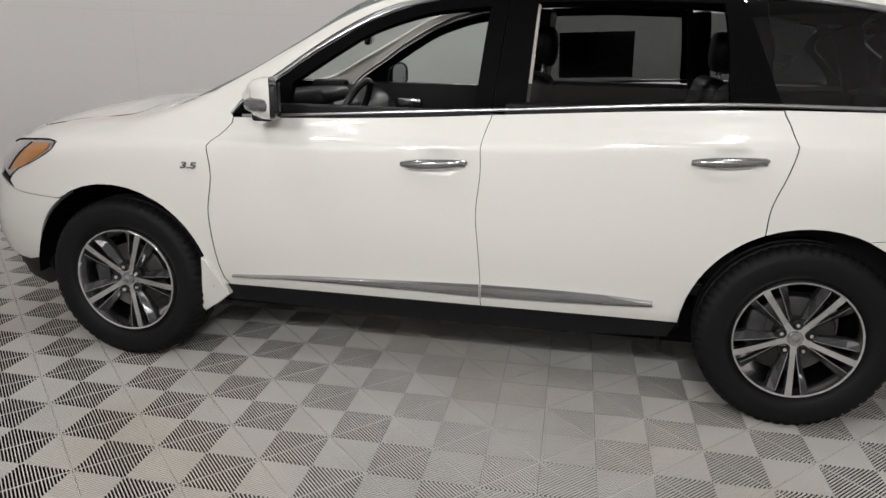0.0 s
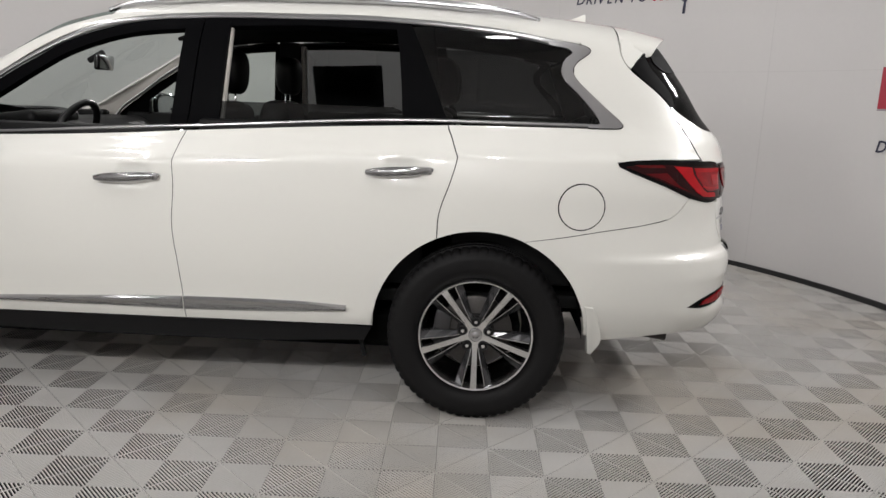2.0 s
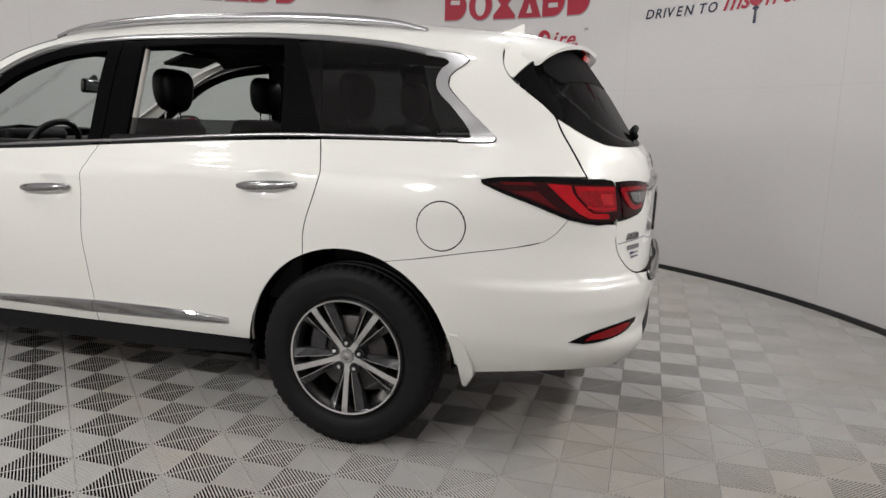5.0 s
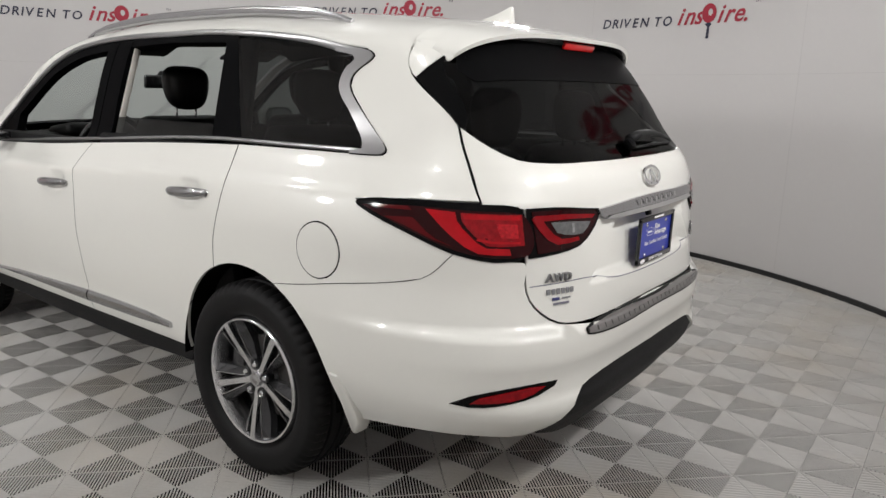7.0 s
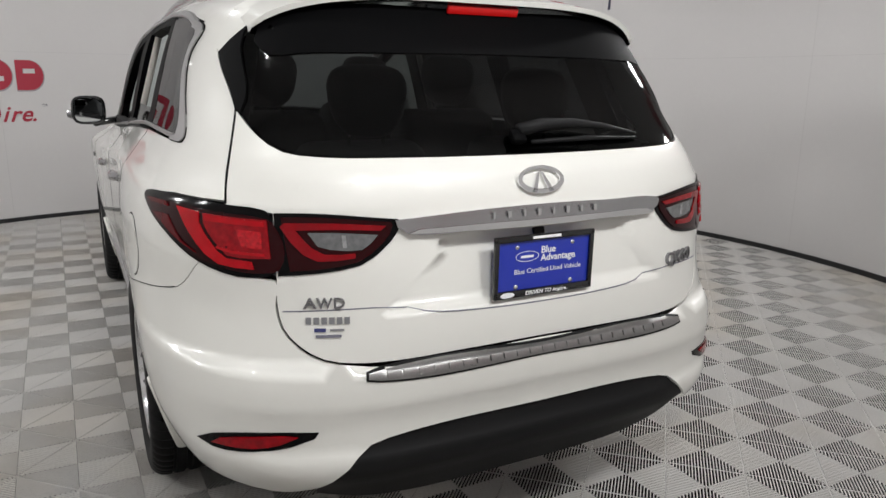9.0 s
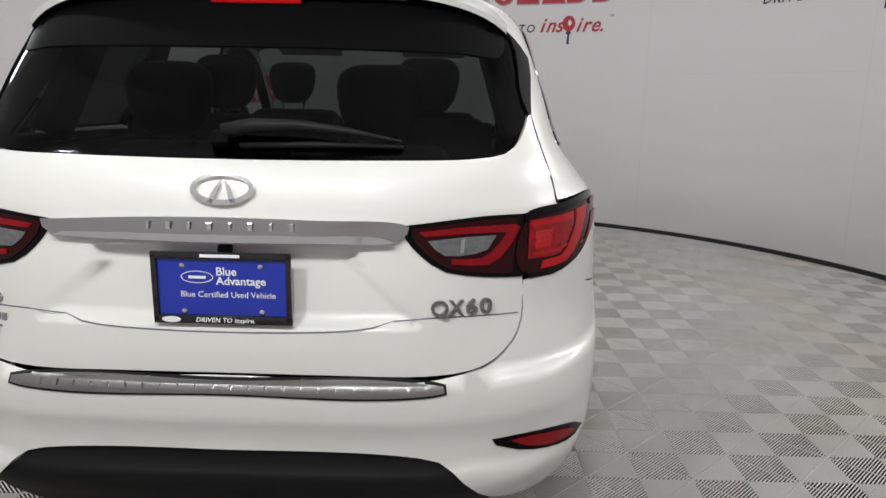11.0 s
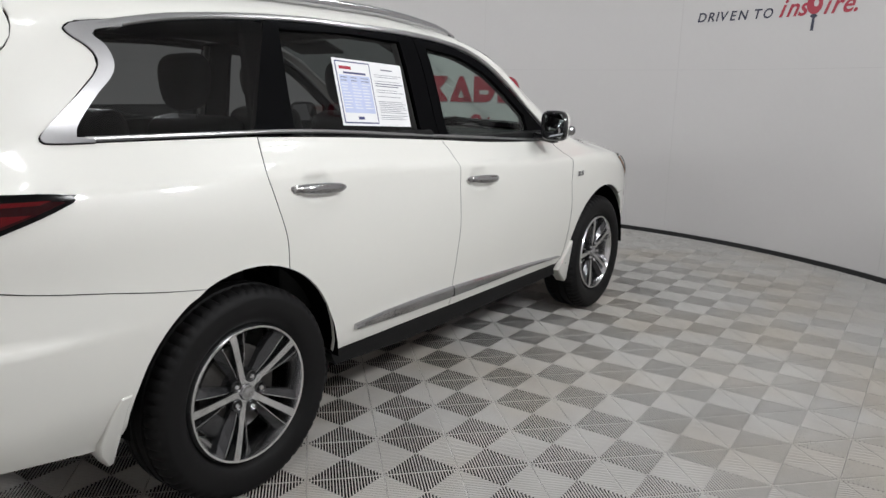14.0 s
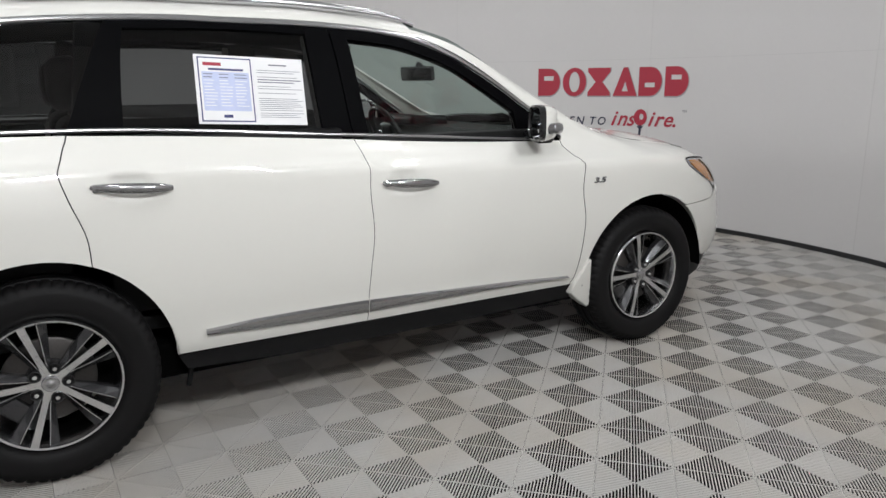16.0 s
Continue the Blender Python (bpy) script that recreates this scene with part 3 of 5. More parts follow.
# ---- the car ----
car = empty("car", "pearl white seven-seat SUV with dark rear glass and chrome trim", "car")


def arch(cx, cz, r, a0, a1, n=14, flat=1.0):
    """Points of a wheel opening, from a0 to a1 degrees (0 is ahead, 90 is up), as side points."""
    return [(cx + r * math.cos(radians(a0 + (a1 - a0) * i / (n - 1))), cz + flat * r * math.sin(radians(a0 + (a1 - a0) * i / (n - 1)))) for i in range(n)]


def side(pts):
    return [s_(x, z) for x, z in pts]


def both(half):
    """A half outline from the middle, down its left side and back to the middle, closed with its mirror image."""
    return list(half) + [(-a, z) for a, z in half[::-1] if abs(a) > 1e-6]


def top_z(x, y):
    lo, hi = .6, float(ROOF(x))
    for _ in range(40):
        m = (lo + hi) / 2
        lo, hi = (m, hi) if field(np.array(x), np.array(y), np.array(m)) < 1 else (lo, m)
    return lo


def t_(x, y):
    return math.atan2(y, AX - x), top_z(x, y)


RARCH = (-.005, .385, .447)
FARCH = (2.92, .385, .447)
F_SEAM = [(2.362, 1.135), (2.395, 1.065), (2.425, .94), (2.449, .73), (2.44, .57), (2.395, .39)]
C_SEAM = [(1.25, .39), (1.255, .50), (1.265, .63), (1.28, .80), (1.267, .97), (1.262, 1.11), (1.238, 1.19)]
R_SEAM = [(.15, 1.248), (.112, 1.15), (.125, 1.04), (.17, .90), (.19, .81)]


def belt_pts(x0, x1, n, drop):
    return [(x0 + (x1 - x0) * i / (n - 1), float(BELT(x0 + (x1 - x0) * i / (n - 1))) - drop) for i in range(n)]


HARD_ALL = range(200)
for mir in (False, True):
    # front door
    o = side(F_SEAM + C_SEAM)
    out = smooth_line(o, hard=(0, 5, 6, 12))
    fd = panel("front_door", out, PAINT, car, "pearl white front door", mir, gap=.0009)
    o = side(C_SEAM[::-1] + arch(*RARCH, 1, 64, 9)[:1] + arch(*RARCH, 8, 66, 9) + R_SEAM[::-1][1:])
    out = smooth_line(o, hard=(0, 6, 7, 8, 16, 20))
    rd = panel("rear_door", out, PAINT, car, "pearl white rear door", mir, gap=.0013)
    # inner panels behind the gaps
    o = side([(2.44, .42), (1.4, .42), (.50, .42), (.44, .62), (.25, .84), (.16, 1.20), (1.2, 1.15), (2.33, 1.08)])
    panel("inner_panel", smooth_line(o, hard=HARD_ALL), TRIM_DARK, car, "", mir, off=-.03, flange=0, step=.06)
    # sill
    o = side([(2.44, .385), (1.6, .382), (.9, .382), (.445, .382), (.48, .318), (.9, .296), (1.7, .296), (2.42, .31)])
    panel("sill", smooth_line(o, hard=HARD_ALL), BLACK_PLASTIC, car, "black plastic side sill", mir, off=-.004, flange=.05)
    # door mouldings
    L = smooth_line(side([(2.37, .442), (2.1, .452), (1.7, .457), (1.2585, .462)]), closed=False)
    strip("moulding", L, [.006, .026, .04, .052, .058], MOULDING, fd, "grey chrome strip low on the door", mir, off=.002, thick=.016)
    L = smooth_line(side([(1.2475, .463), (.9, .467), (.62, .470), (.553, .470)]), closed=False)
    strip("moulding", L, [.058, .058, .055, .048, .024], MOULDING, rd, "grey chrome strip low on the door", mir, off=.002, thick=.016)
    # shade in the door joints, put in as thin black strips
    for pts, nm in ((F_SEAM, fd), (C_SEAM, fd), (R_SEAM[:-1] + arch(*RARCH, 8, 66, 9)[-1:], rd)):
        L = smooth_line(side(pts), closed=False)
        strip("door_seal", np.array(L), .003, FIN_BLACK, nm, "thin black strip for the shade in the door gap", mir, off=-.0004, thick=.0012)
    # front wing
    o = side(F_SEAM[::-1] + [(2.370, 1.144), (2.457, 1.238)]) + [t_(2.62, .76), t_(2.95, .73), t_(3.22, .72), t_(3.40, .69), t_(3.55, .60)] + side([(3.585, .962), (3.50, .976), (3.334, .999), (3.215, 1.008), (3.174, 1.003), (3.192, .970), (3.30, .910), (3.45, .845), (3.50, .80), (3.46, .762), (3.215, .752)] + arch(*FARCH, 56, 176, 14)) + side([(2.43, .39)])
    out = smooth_line(o, hard=(0, 5, 6, 7, 8, 12, 13, 21, 22, 23, 24, 37))
    wing = panel("front_wing", out, PAINT, car, "pearl white front wing", mir, gap=.0005)
    # quarter panel
    o = side([(.148, 1.249), (-.2, 1.253), (-.53, 1.255), (-.552, 1.267), (-.505, 1.318), (-.43, 1.392), (-.356, 1.470), (-.358, 1.508), (-.412, 1.566), (-.38, 1.60),
              (-.550, 1.60), (-.556, 1.565), (-.585, 1.510), (-.725, 1.400), (-.770, 1.358), (-.793, 1.312), (-.833, 1.252), (-.876, 1.187), (-.908, 1.142),
              (-.72, 1.142), (-.535, 1.128), (-.58, 1.10), (-.73, 1.04), (-.858, .984), (-.772, .902), (-.68, .882), (-.50, .853), (-.30, .816)]
             + arch(*RARCH, 113, 66, 8) + R_SEAM[::-1][1:-1])
    out = smooth_line(o, hard=(0, 2, 3, 8, 9, 10, 18, 19, 20, 23, 28, 35))
    panel("quarter_panel", out, PAINT, car, "pearl white rear quarter panel", mir, gap=.001)
    # the dark of the bumper and tailgate joints, also laid on as black strips
    L = smooth_line(side([(-.76, .900), (-.68, .882), (-.50, .853), (-.30, .816), (-.182, .797)]), closed=False)
    strip("bumper_seal", np.array(L), .0022, FIN_BLACK, car, "thin dark joint above the bumper", mir, off=-.0004, thick=.0012)
    L = smooth_line(side([(-.774, 1.354), (-.795, 1.312), (-.835, 1.252), (-.878, 1.187), (-.911, 1.136)]), closed=False)
    strip("tailgate_seal", np.array(L), .008, FIN_BLACK, car, "black joint beside the tailgate", mir, off=-.0004, thick=.0012)
    # filler flap, on the left only
    if not mir:
        c = side([(-.40 + .093 * math.cos(2 * math.pi * i / 28), .947 + .093 * math.sin(2 * math.pi * i / 28)) for i in range(29)])
        strip("flap_gap", np.array(c), .006, BLACK_SATIN, car, "", mir, off=-.0005, thick=.0009)
        c = side([(-.40 + .0905 * math.cos(2 * math.pi * i / 36), .947 + .0905 * math.sin(2 * math.pi * i / 36)) for i in range(36)])
        panel("filler_flap", c, PAINT, car, "round pearl white fuel filler flap", mir, off=.0022, flange=.003)
    # windscreen pillar
    o = side([(2.385, 1.147), (2.46, 1.243), (2.27, 1.345), (2.03, 1.478), (1.8, 1.595), (1.62, 1.655), (1.45, 1.68), (1.40, 1.664), (1.56, 1.640), (1.673, 1.610), (1.79, 1.563), (1.908, 1.500), (2.028, 1.425), (2.178, 1.322), (2.291, 1.248), (2.352, 1.19)])
    panel("windscreen_pillar", smooth_line(o, hard=(0, 1, 6, 7)), PAINT, car, "pearl white windscreen pillar", mir)
    panel("pillar_trim", smooth_line(o, hard=(0, 1, 6, 7)), TRIM_BEIGE, car, "beige windscreen pillar trim", mir, off=-.022, flange=0)
    # chrome belt line and top line
    L = smooth_line(side(belt_pts(2.32, -.445, 20, -.002)), closed=False)
    strip("belt_trim", L, .014, TRIM_METAL, car, "thin chrome strip along the foot of the windows", mir, off=.0, thick=.008)
    L = smooth_line(side([(2.370, 1.155), (2.335, 1.193), (2.285, 1.238), (2.15, 1.325), (2.028, 1.409), (1.906, 1.482), (1.787, 1.546), (1.65, 1.602), (1.45, 1.644), (1.25, 1.662), (.8, 1.672), (.34, 1.666), (-.085, 1.630), (-.36, 1.580)]), closed=False)
    strip("window_trim", L, [.012, .022, .028, .028, .028, .026, .026], TRIM_METAL, car, "satin metal strip over the side windows", mir, off=.0, thick=.008)
    blade = [(-.25, 1.603), (-.321, 1.597), (-.370, 1.590), (-.406, 1.582), (-.425, 1.568), (-.412, 1.549), (-.382, 1.528), (-.361, 1.506), (-.354, 1.481), (-.366, 1.453), (-.418, 1.402), (-.487, 1.342), (-.546, 1.292), (-.563, 1.272), (-.555, 1.258), (-.515, 1.255), (-.423, 1.254),
             (-.424, 1.266), (-.470, 1.269), (-.463, 1.292), (-.382, 1.386), (-.326, 1.438), (-.310, 1.465), (-.308, 1.494), (-.322, 1.529), (-.350, 1.557), (-.338, 1.569), (-.25, 1.584)]
    bound = (0, 16, 17, 18, 27)
    rim = [(x - .0035, z) if k in (4, 13) else (x - .0028, z - .0022 * (8 < k) + .0030 * (k < 5)) if 0 < k < 16 else (x, z - .0022 * (k == 16) + .003 * (k == 0)) for k, (x, z) in enumerate(blade)]
    panel("window_seal", smooth_line(side(rim), hard=bound, step=.008), BLACK_SATIN, car, "thin black seal round the chrome blade", mir, off=.003, flange=.012, step=.012)
    panel("quarter_window_trim", smooth_line(side(blade), hard=bound, step=.008), BLADE_METAL, car, "broad satin chrome blade behind the quarter window", mir, off=.007, flange=.010, step=.012, puff=.004)
    # black pillars and frames
    o = side([(1.268, 1.643), (1.318, 1.21), (1.246, 1.212), (1.198, 1.65)])
    panel("centre_pillar", smooth_line(o, hard=HARD_ALL), BLACK_SATIN, car, "black door pillar", mir, off=-.001, flange=.03)
    o = side([(1.192, 1.65), (1.240, 1.212), (1.112, 1.222), (1.085, 1.65)])
    panel("centre_pillar", smooth_line(o, hard=HARD_ALL), BLACK_SATIN, car, "black door pillar", mir, off=-.001, flange=.03)
    o = side([(.39, 1.655), (.335, 1.262), (.152, 1.268), (.325, 1.655)])
    panel("rear_pillar", smooth_line(o, hard=HARD_ALL), BLACK_SATIN, car, "black pillar behind the rear door window", mir, off=-.001, flange=.03)
    o = side([(2.362, 1.150), (2.33, 1.183), (2.28, 1.226), (2.151, 1.312), (2.027, 1.396), (1.906, 1.468), (1.787, 1.534), (1.624, 1.596), (1.32, 1.648), (1.26, 1.65),
              (1.268, 1.608), (1.321, 1.604), (1.528, 1.577), (1.667, 1.535), (1.784, 1.486), (1.903, 1.416), (2.0, 1.354), (2.104, 1.288), (2.135, 1.163)])
    panel("door_frame", smooth_line(o, hard=(0, 9, 10, 17, 18)), BLACK_SATIN, fd, "black window frame of the front door", mir, off=-.003, flange=.04)
    o = side([(1.10, 1.655), (.8, 1.665), (.37, 1.66), (.38, 1.63), (.75, 1.637), (1.09, 1.625)])
    panel("door_frame", smooth_line(o, hard=HARD_ALL), BLACK_SATIN, rd, "black window frame of the rear door", mir, off=-.003, flange=.04)
    # glass
    o = side([(.318, 1.645), (.155, 1.272), (-.465, 1.272), (-.455, 1.306), (-.372, 1.403), (-.320, 1.467), (-.314, 1.495), (-.345, 1.565), (-.085, 1.622)])
    panel("quarter_window", smooth_line(o, hard=(0, 1, 2, 7)), GLASS_DARK, car, "dark privacy glass quarter window", mir, off=-.002, flange=.004)
    if mir:
        o = side([(1.09, 1.625), (1.115, 1.222), (.335, 1.262), (.385, 1.635)])
        panel("rear_window", smooth_line(o, hard=HARD_ALL), GLASS_DARK, rd, "dark privacy glass, wound up", mir, off=-.012, flange=.004)
        o = side([(1.27, 1.605), (1.318, 1.21), (2.135, 1.165), (2.104, 1.288), (2.0, 1.354), (1.903, 1.416), (1.784, 1.486), (1.667, 1.535), (1.528, 1.577)])
        panel("front_window", smooth_line(o, hard=HARD_ALL), GLASS_CLEAR, fd, "clear greenish door glass, wound up", mir, off=-.012, flange=.004).visible_shadow = False
    else:
        o = side([(1.112, 1.315), (1.118, 1.222), (.335, 1.262), (.340, 1.30), (.38, 1.315)])
        panel("rear_window", smooth_line(o, hard=HARD_ALL), GLASS_DARK, rd, "dark door glass, wound most of the way down", mir, off=-.012, flange=.004).visible_shadow = False
    # tail lamp on the body
    o = side([(-.545, 1.126), (-.72, 1.139), (-.90, 1.134)]) + [r_(.705, 1.127), r_(.697, 1.12), r_(.697, .975), r_(.71, .966)] + side([(-.955, .962), (-.86, .985), (-.73, 1.038), (-.60, 1.086), (-.548, 1.108), (-.538, 1.118)])
    lamp = panel("tail_lamp", smooth_line(o, hard=(5, 6)), LAMP_BLACK, car, "red and black wrap-round tail lamp", mir, off=.003, flange=.02, step=.02)
    o = side([(-.565, 1.112), (-.72, 1.121), (-.90, 1.114)]) + [r_(.70, 1.106), r_(.69, 1.098), r_(.682, .985), r_(.695, .978)] + side([(-.955, .975), (-.86, .998), (-.73, 1.05), (-.61, 1.095)])
    panel("lens", smooth_line(o, hard=(0,)), RED_DARK, lamp, "dark red lens", mir, off=.006, flange=.004, step=.02, puff=.004)
    o = side([(-.60, 1.117), (-.72, 1.119), (-.735, 1.108), (-.63, 1.108)])
    panel("light_bar", smooth_line(o, hard=HARD_ALL), RED_DIM, lamp, "dim red bar towards the tip", mir, off=.0112, flange=.003, step=.02)
    o = side([(-.65, 1.085), (-.74, 1.088), (-.81, 1.03), (-.86, 1.008), (-.80, 1.028), (-.72, 1.062)])
    panel("light_bar", smooth_line(o, hard=(0, 1, 3)), RED_DIM, lamp, "dim red lower bar", mir, off=.0112, flange=.003, step=.02)
    o = side([(-.772, 1.115), (-.852, 1.110), (-.860, 1.085), (-.898, 1.039), (-.936, 1.006)]) + [r_(.735, 1.003), r_(.732, .984)] + side([(-.918, .990), (-.856, 1.034), (-.81, 1.078)])
    panel("light_bar", smooth_line(o, hard=(0, 1, 5, 6)), RED_BRIGHT, lamp, "bright red light bar", mir, off=.0115, flange=.004, step=.014)
    o = [*side([(-.866, 1.108), (-.905, 1.107)]), r_(.70, 1.104), r_(.697, 1.012)] + side([(-.936, 1.013), (-.905, 1.043), (-.872, 1.085)])
    chamber = panel("lamp_chamber", smooth_line(o, hard=(0, 2, 3)), RED_LENS, lamp, "red reflector chamber", mir, off=.0105, flange=.004, step=.014)
    o = [*side([(-.872, 1.104), (-.905, 1.104)]), r_(.705, 1.100), r_(.705, 1.088)] + side([(-.905, 1.090), (-.876, 1.090)])
    panel("light_bar", smooth_line(o, hard=HARD_ALL), RED_BRIGHT, chamber, "bright red upper bar", mir, off=.0125, flange=.003, step=.014)
    o = [r_(.708, 1.024), r_(.77, 1.026), r_(.800, 1.034), r_(.802, 1.028), r_(.772, 1.019), r_(.708, 1.017)]
    panel("light_bar", smooth_line(o, hard=HARD_ALL), RED_BRIGHT, chamber, "thin red lower bar", mir, off=.0125, flange=.003, step=.014)
    o = [r_(.712, 1.076), r_(.760, 1.078), r_(.752, 1.036), r_(.712, 1.034)]
    panel("lamp_cell", smooth_line(o, hard=HARD_ALL), RED_CELL, chamber, "faceted red inner cell", mir, off=.0122, flange=.003, step=.014)
    # tail lamp on the tailgate
    o = [r_(.686, 1.121), r_(.60, 1.122), r_(.41, 1.104), r_(.405, 1.095), r_(.47, 1.015), r_(.505, .995), r_(.60, .978), r_(.686, .970)]
    lamp = panel("tailgate_lamp", smooth_line(o, hard=(0, 2, 7)), LAMP_BLACK, car, "red and clear tail lamp on the tailgate", mir, off=.004, flange=.02, step=.02)
    o = [r_(.672, 1.112), r_(.60, 1.113), r_(.43, 1.098), r_(.425, 1.09), r_(.48, 1.022), r_(.51, 1.004), r_(.60, .988), r_(.66, .983)]
    panel("lens", smooth_line(o, hard=(0, 2, 7)), RED_DARK, lamp, "dark red lens", mir, off=.007, flange=.004, step=.02, puff=.003)
    o = [r_(.442, 1.090), r_(.56, 1.099), r_(.665, 1.099), r_(.674, 1.090), r_(.655, 1.055), r_(.630, 1.024), r_(.600, 1.008), r_(.516, 1.014), r_(.516, 1.026), r_(.585, 1.025), r_(.610, 1.040), r_(.642, 1.082), r_(.56, 1.084), r_(.455, 1.079)]
    panel("light_bar", smooth_line(o, hard=(0, 2, 3, 7, 8, 11, 13)), RED_MID, lamp, "bright red hooked light bar", mir, off=.0115, flange=.004, step=.012)
    o = [r_(.462, 1.069), r_(.55, 1.076), r_(.618, 1.077), r_(.598, 1.044), r_(.57, 1.036), r_(.500, 1.034)]
    panel("reversing_lamp", smooth_line(o, hard=(0, 2)), REVERSE_LENS, lamp, "clear reversing lamp", mir, off=.0112, flange=.004, step=.012)
    # small pale upright stripe, laid just above the lens
    o = [r_(.536, 1.070), r_(.545, 1.071), r_(.543, 1.040), r_(.534, 1.040)]
    panel("reversing_bulb", smooth_line(o, hard=HARD_ALL), CLEAR_LENS, lamp, "small pale upright stripe on the lens", mir, off=.0125, flange=.003, step=.012)
    # rear reflectors in the bumper
    o = side([(-.885, .528), (-.94, .556)]) + [r_(.78, .580), r_(.69, .588), r_(.625, .586), r_(.635, .570), r_(.69, .548), r_(.77, .530)] + side([(-.94, .520)])
    refl = panel("reflector", smooth_line(o, hard=(0, 4)), LAMP_BLACK, car, "red reflector in a black surround", mir, off=.003, flange=.015, step=.016)
    o = side([(-.94, .534), (-.965, .552)]) + [r_(.765, .572), r_(.70, .579), r_(.672, .576), r_(.71, .556), r_(.77, .540)]
    panel("lens", smooth_line(o, hard=(0, 4)), RED_LENS, refl, "red lens", mir, off=.007, flange=.004, step=.016)
    # side fins of the tailgate
    o = side([(-.602, 1.501), (-.66, 1.452), (-.725, 1.404), (-.777, 1.352)]) + [r_(.708, 1.346), r_(.692, 1.38), r_(.682, 1.42), r_(.680, 1.463), r_(.674, 1.514), r_(.660, 1.55), r_(.628, 1.585), r_(.690, 1.532)]
    panel("side_fin", smooth_line(o, hard=(0, 3, 4, 10)), FIN_BLACK, car, "matt black fin beside the rear window", mir, off=.004, flange=.006, step=.02)
    o = side([(-.550, 1.62), (-.557, 1.565), (-.586, 1.511), (-.601, 1.502)]) + [r_(.690, 1.534), r_(.628, 1.587), r_(.60, 1.612)] + side([(-.60, 1.618)])
    panel("spoiler_cheek", smooth_line(o, hard=(0, 3, 5, 6, 7)), PAINT, car, "pearl white cheek of the spoiler", mir, off=.002, flange=.012, step=.02)
    # mud flaps
    for pts, edge_y, top, lean in (([(-.440, .535), (-.478, .532), (-.503, .49), (-.531, .392), (-.528, .355), (-.497, .303), (-.480, .308), (-.466, .40), (-.452, .49)], .962, .53, .30),
                                   ([(2.505, .520), (2.485, .515), (2.462, .47), (2.408, .375), (2.396, .345), (2.45, .300), (2.53, .245), (2.546, .262), (2.53, .36), (2.513, .46)], .955, .52, .20)):
        w = -1 if mir else 1
        m = Matrix(((1, 0, 0, 0), (0, w * lean, w, w * (edge_y - lean * top - .03)), (0, 1, 0, 0), (0, 0, 0, 1)))
        part("mud_flap", prism_bm(pts, .03, m @ Matrix.Translation((0, 0, -.03)) @ Matrix.Diagonal((1, 1, 2, 1)), .005), PAINT, car, "pearl white mud flap", True)
    # head lamp and nose
    L = smooth_line([t_(3.42, .682), t_(3.29, .722), t_(3.177, .7225), t_(3.025, .7245), t_(2.915, .728), t_(2.862, .69), t_(2.835, .62)], closed=False)
    strip("bonnet_gap", L, .005, FIN_BLACK, wing, "dark joint beside the bonnet", mir, off=.0004, thick=.0016)
    o = side([(3.182, 1.000), (3.215, 1.004), (3.334, .995), (3.50, .972), (3.60, .945), (3.575, .86), (3.50, .820), (3.45, .85), (3.30, .914), (3.197, .972)])
    lamp = panel("head_lamp", smooth_line(o, hard=(4, 5, 6)), CLEAR_LENS, car, "clear head lamp with an amber corner", mir, off=.003, flange=.03, step=.02)
    o = side([(3.205, .993), (3.325, .983), (3.40, .93), (3.487, .852), (3.44, .858), (3.30, .921), (3.212, .974)])
    panel("side_marker", smooth_line(o, hard=(1, 3)), AMBER, lamp, "amber side marker", mir, off=.007, flange=.004, step=.02)
    strip("lamp_edge", smooth_line(side([(3.185, 1.003), (3.215, 1.006), (3.334, .997), (3.50, .974), (3.59, .95)]), closed=False), .008, FIN_BLACK, lamp, "black upper edge", mir, off=.004, thick=.004)
    strip("lamp_divider", smooth_line(side([(3.328, .984), (3.40, .934), (3.492, .852)]), closed=False), .008, BLACK_GLOSS, lamp, "dark divider", mir, off=.008, thick=.004)
    o = side([(3.215, .748), (3.46, .758), (3.62, .80), (3.75, .80)]) + [(math.pi, .78), (math.pi, .40)] + side([(3.62, .415), (3.47, .41), (3.40, .43), (3.355, .50)] + arch(*FARCH, 20, 54, 5))
    panel("front_bumper", smooth_line(o, hard=(0, 4, 5, 8, 14)), PAINT, car, "pearl white front bumper", mir)
    o = side([(3.40, .425), (3.47, .405), (3.62, .41)]) + [(math.pi, .395), (math.pi, .26)] + side([(3.5, .28), (3.42, .27), (3.36, .34)])
    panel("front_lip", smooth_line(o, hard=(3, 4)), BLACK_PLASTIC, car, "black plastic lip under the front bumper", mir, off=-.012, flange=.05)
    o = side([(3.60, .93), (3.70, .90)]) + [(math.pi, .90), (math.pi, .79)] + side([(3.75, .81), (3.62, .81), (3.57, .86)])
    panel("grille_side", smooth_line(o, hard=HARD_ALL), BLACK_GLOSS, car, "black grille", mir, off=-.01)

# tailgate, rear bumper, valance, rear window
half = [r_(0, 1.243), r_(.37, 1.246), r_(.575, 1.250), r_(.642, 1.259), r_(.684, 1.293), s_(-.777, 1.353), s_(-.797, 1.312), s_(-.837, 1.252), s_(-.880, 1.187), s_(-.913, 1.128), r_(.690, 1.12), r_(.692, .962), r_(.693, .895), r_(.684, .84), r_(.652, .797), r_(.600, .764), r_(.53, .751), r_(.24, .752), r_(0, .753)]
gate = panel("tailgate", smooth_line(both(half), hard=(5, 9, 10, 11)), PAINT, car, "pearl white tailgate", gap=.0009, step=.016)
half = [r_(0, 1.62), r_(.50, 1.615), r_(.635, 1.588), r_(.682, 1.52), r_(.694, 1.45), r_(.706, 1.36), r_(.680, 1.297), r_(.637, 1.263), r_(.575, 1.254), r_(.37, 1.250), r_(0, 1.247)]
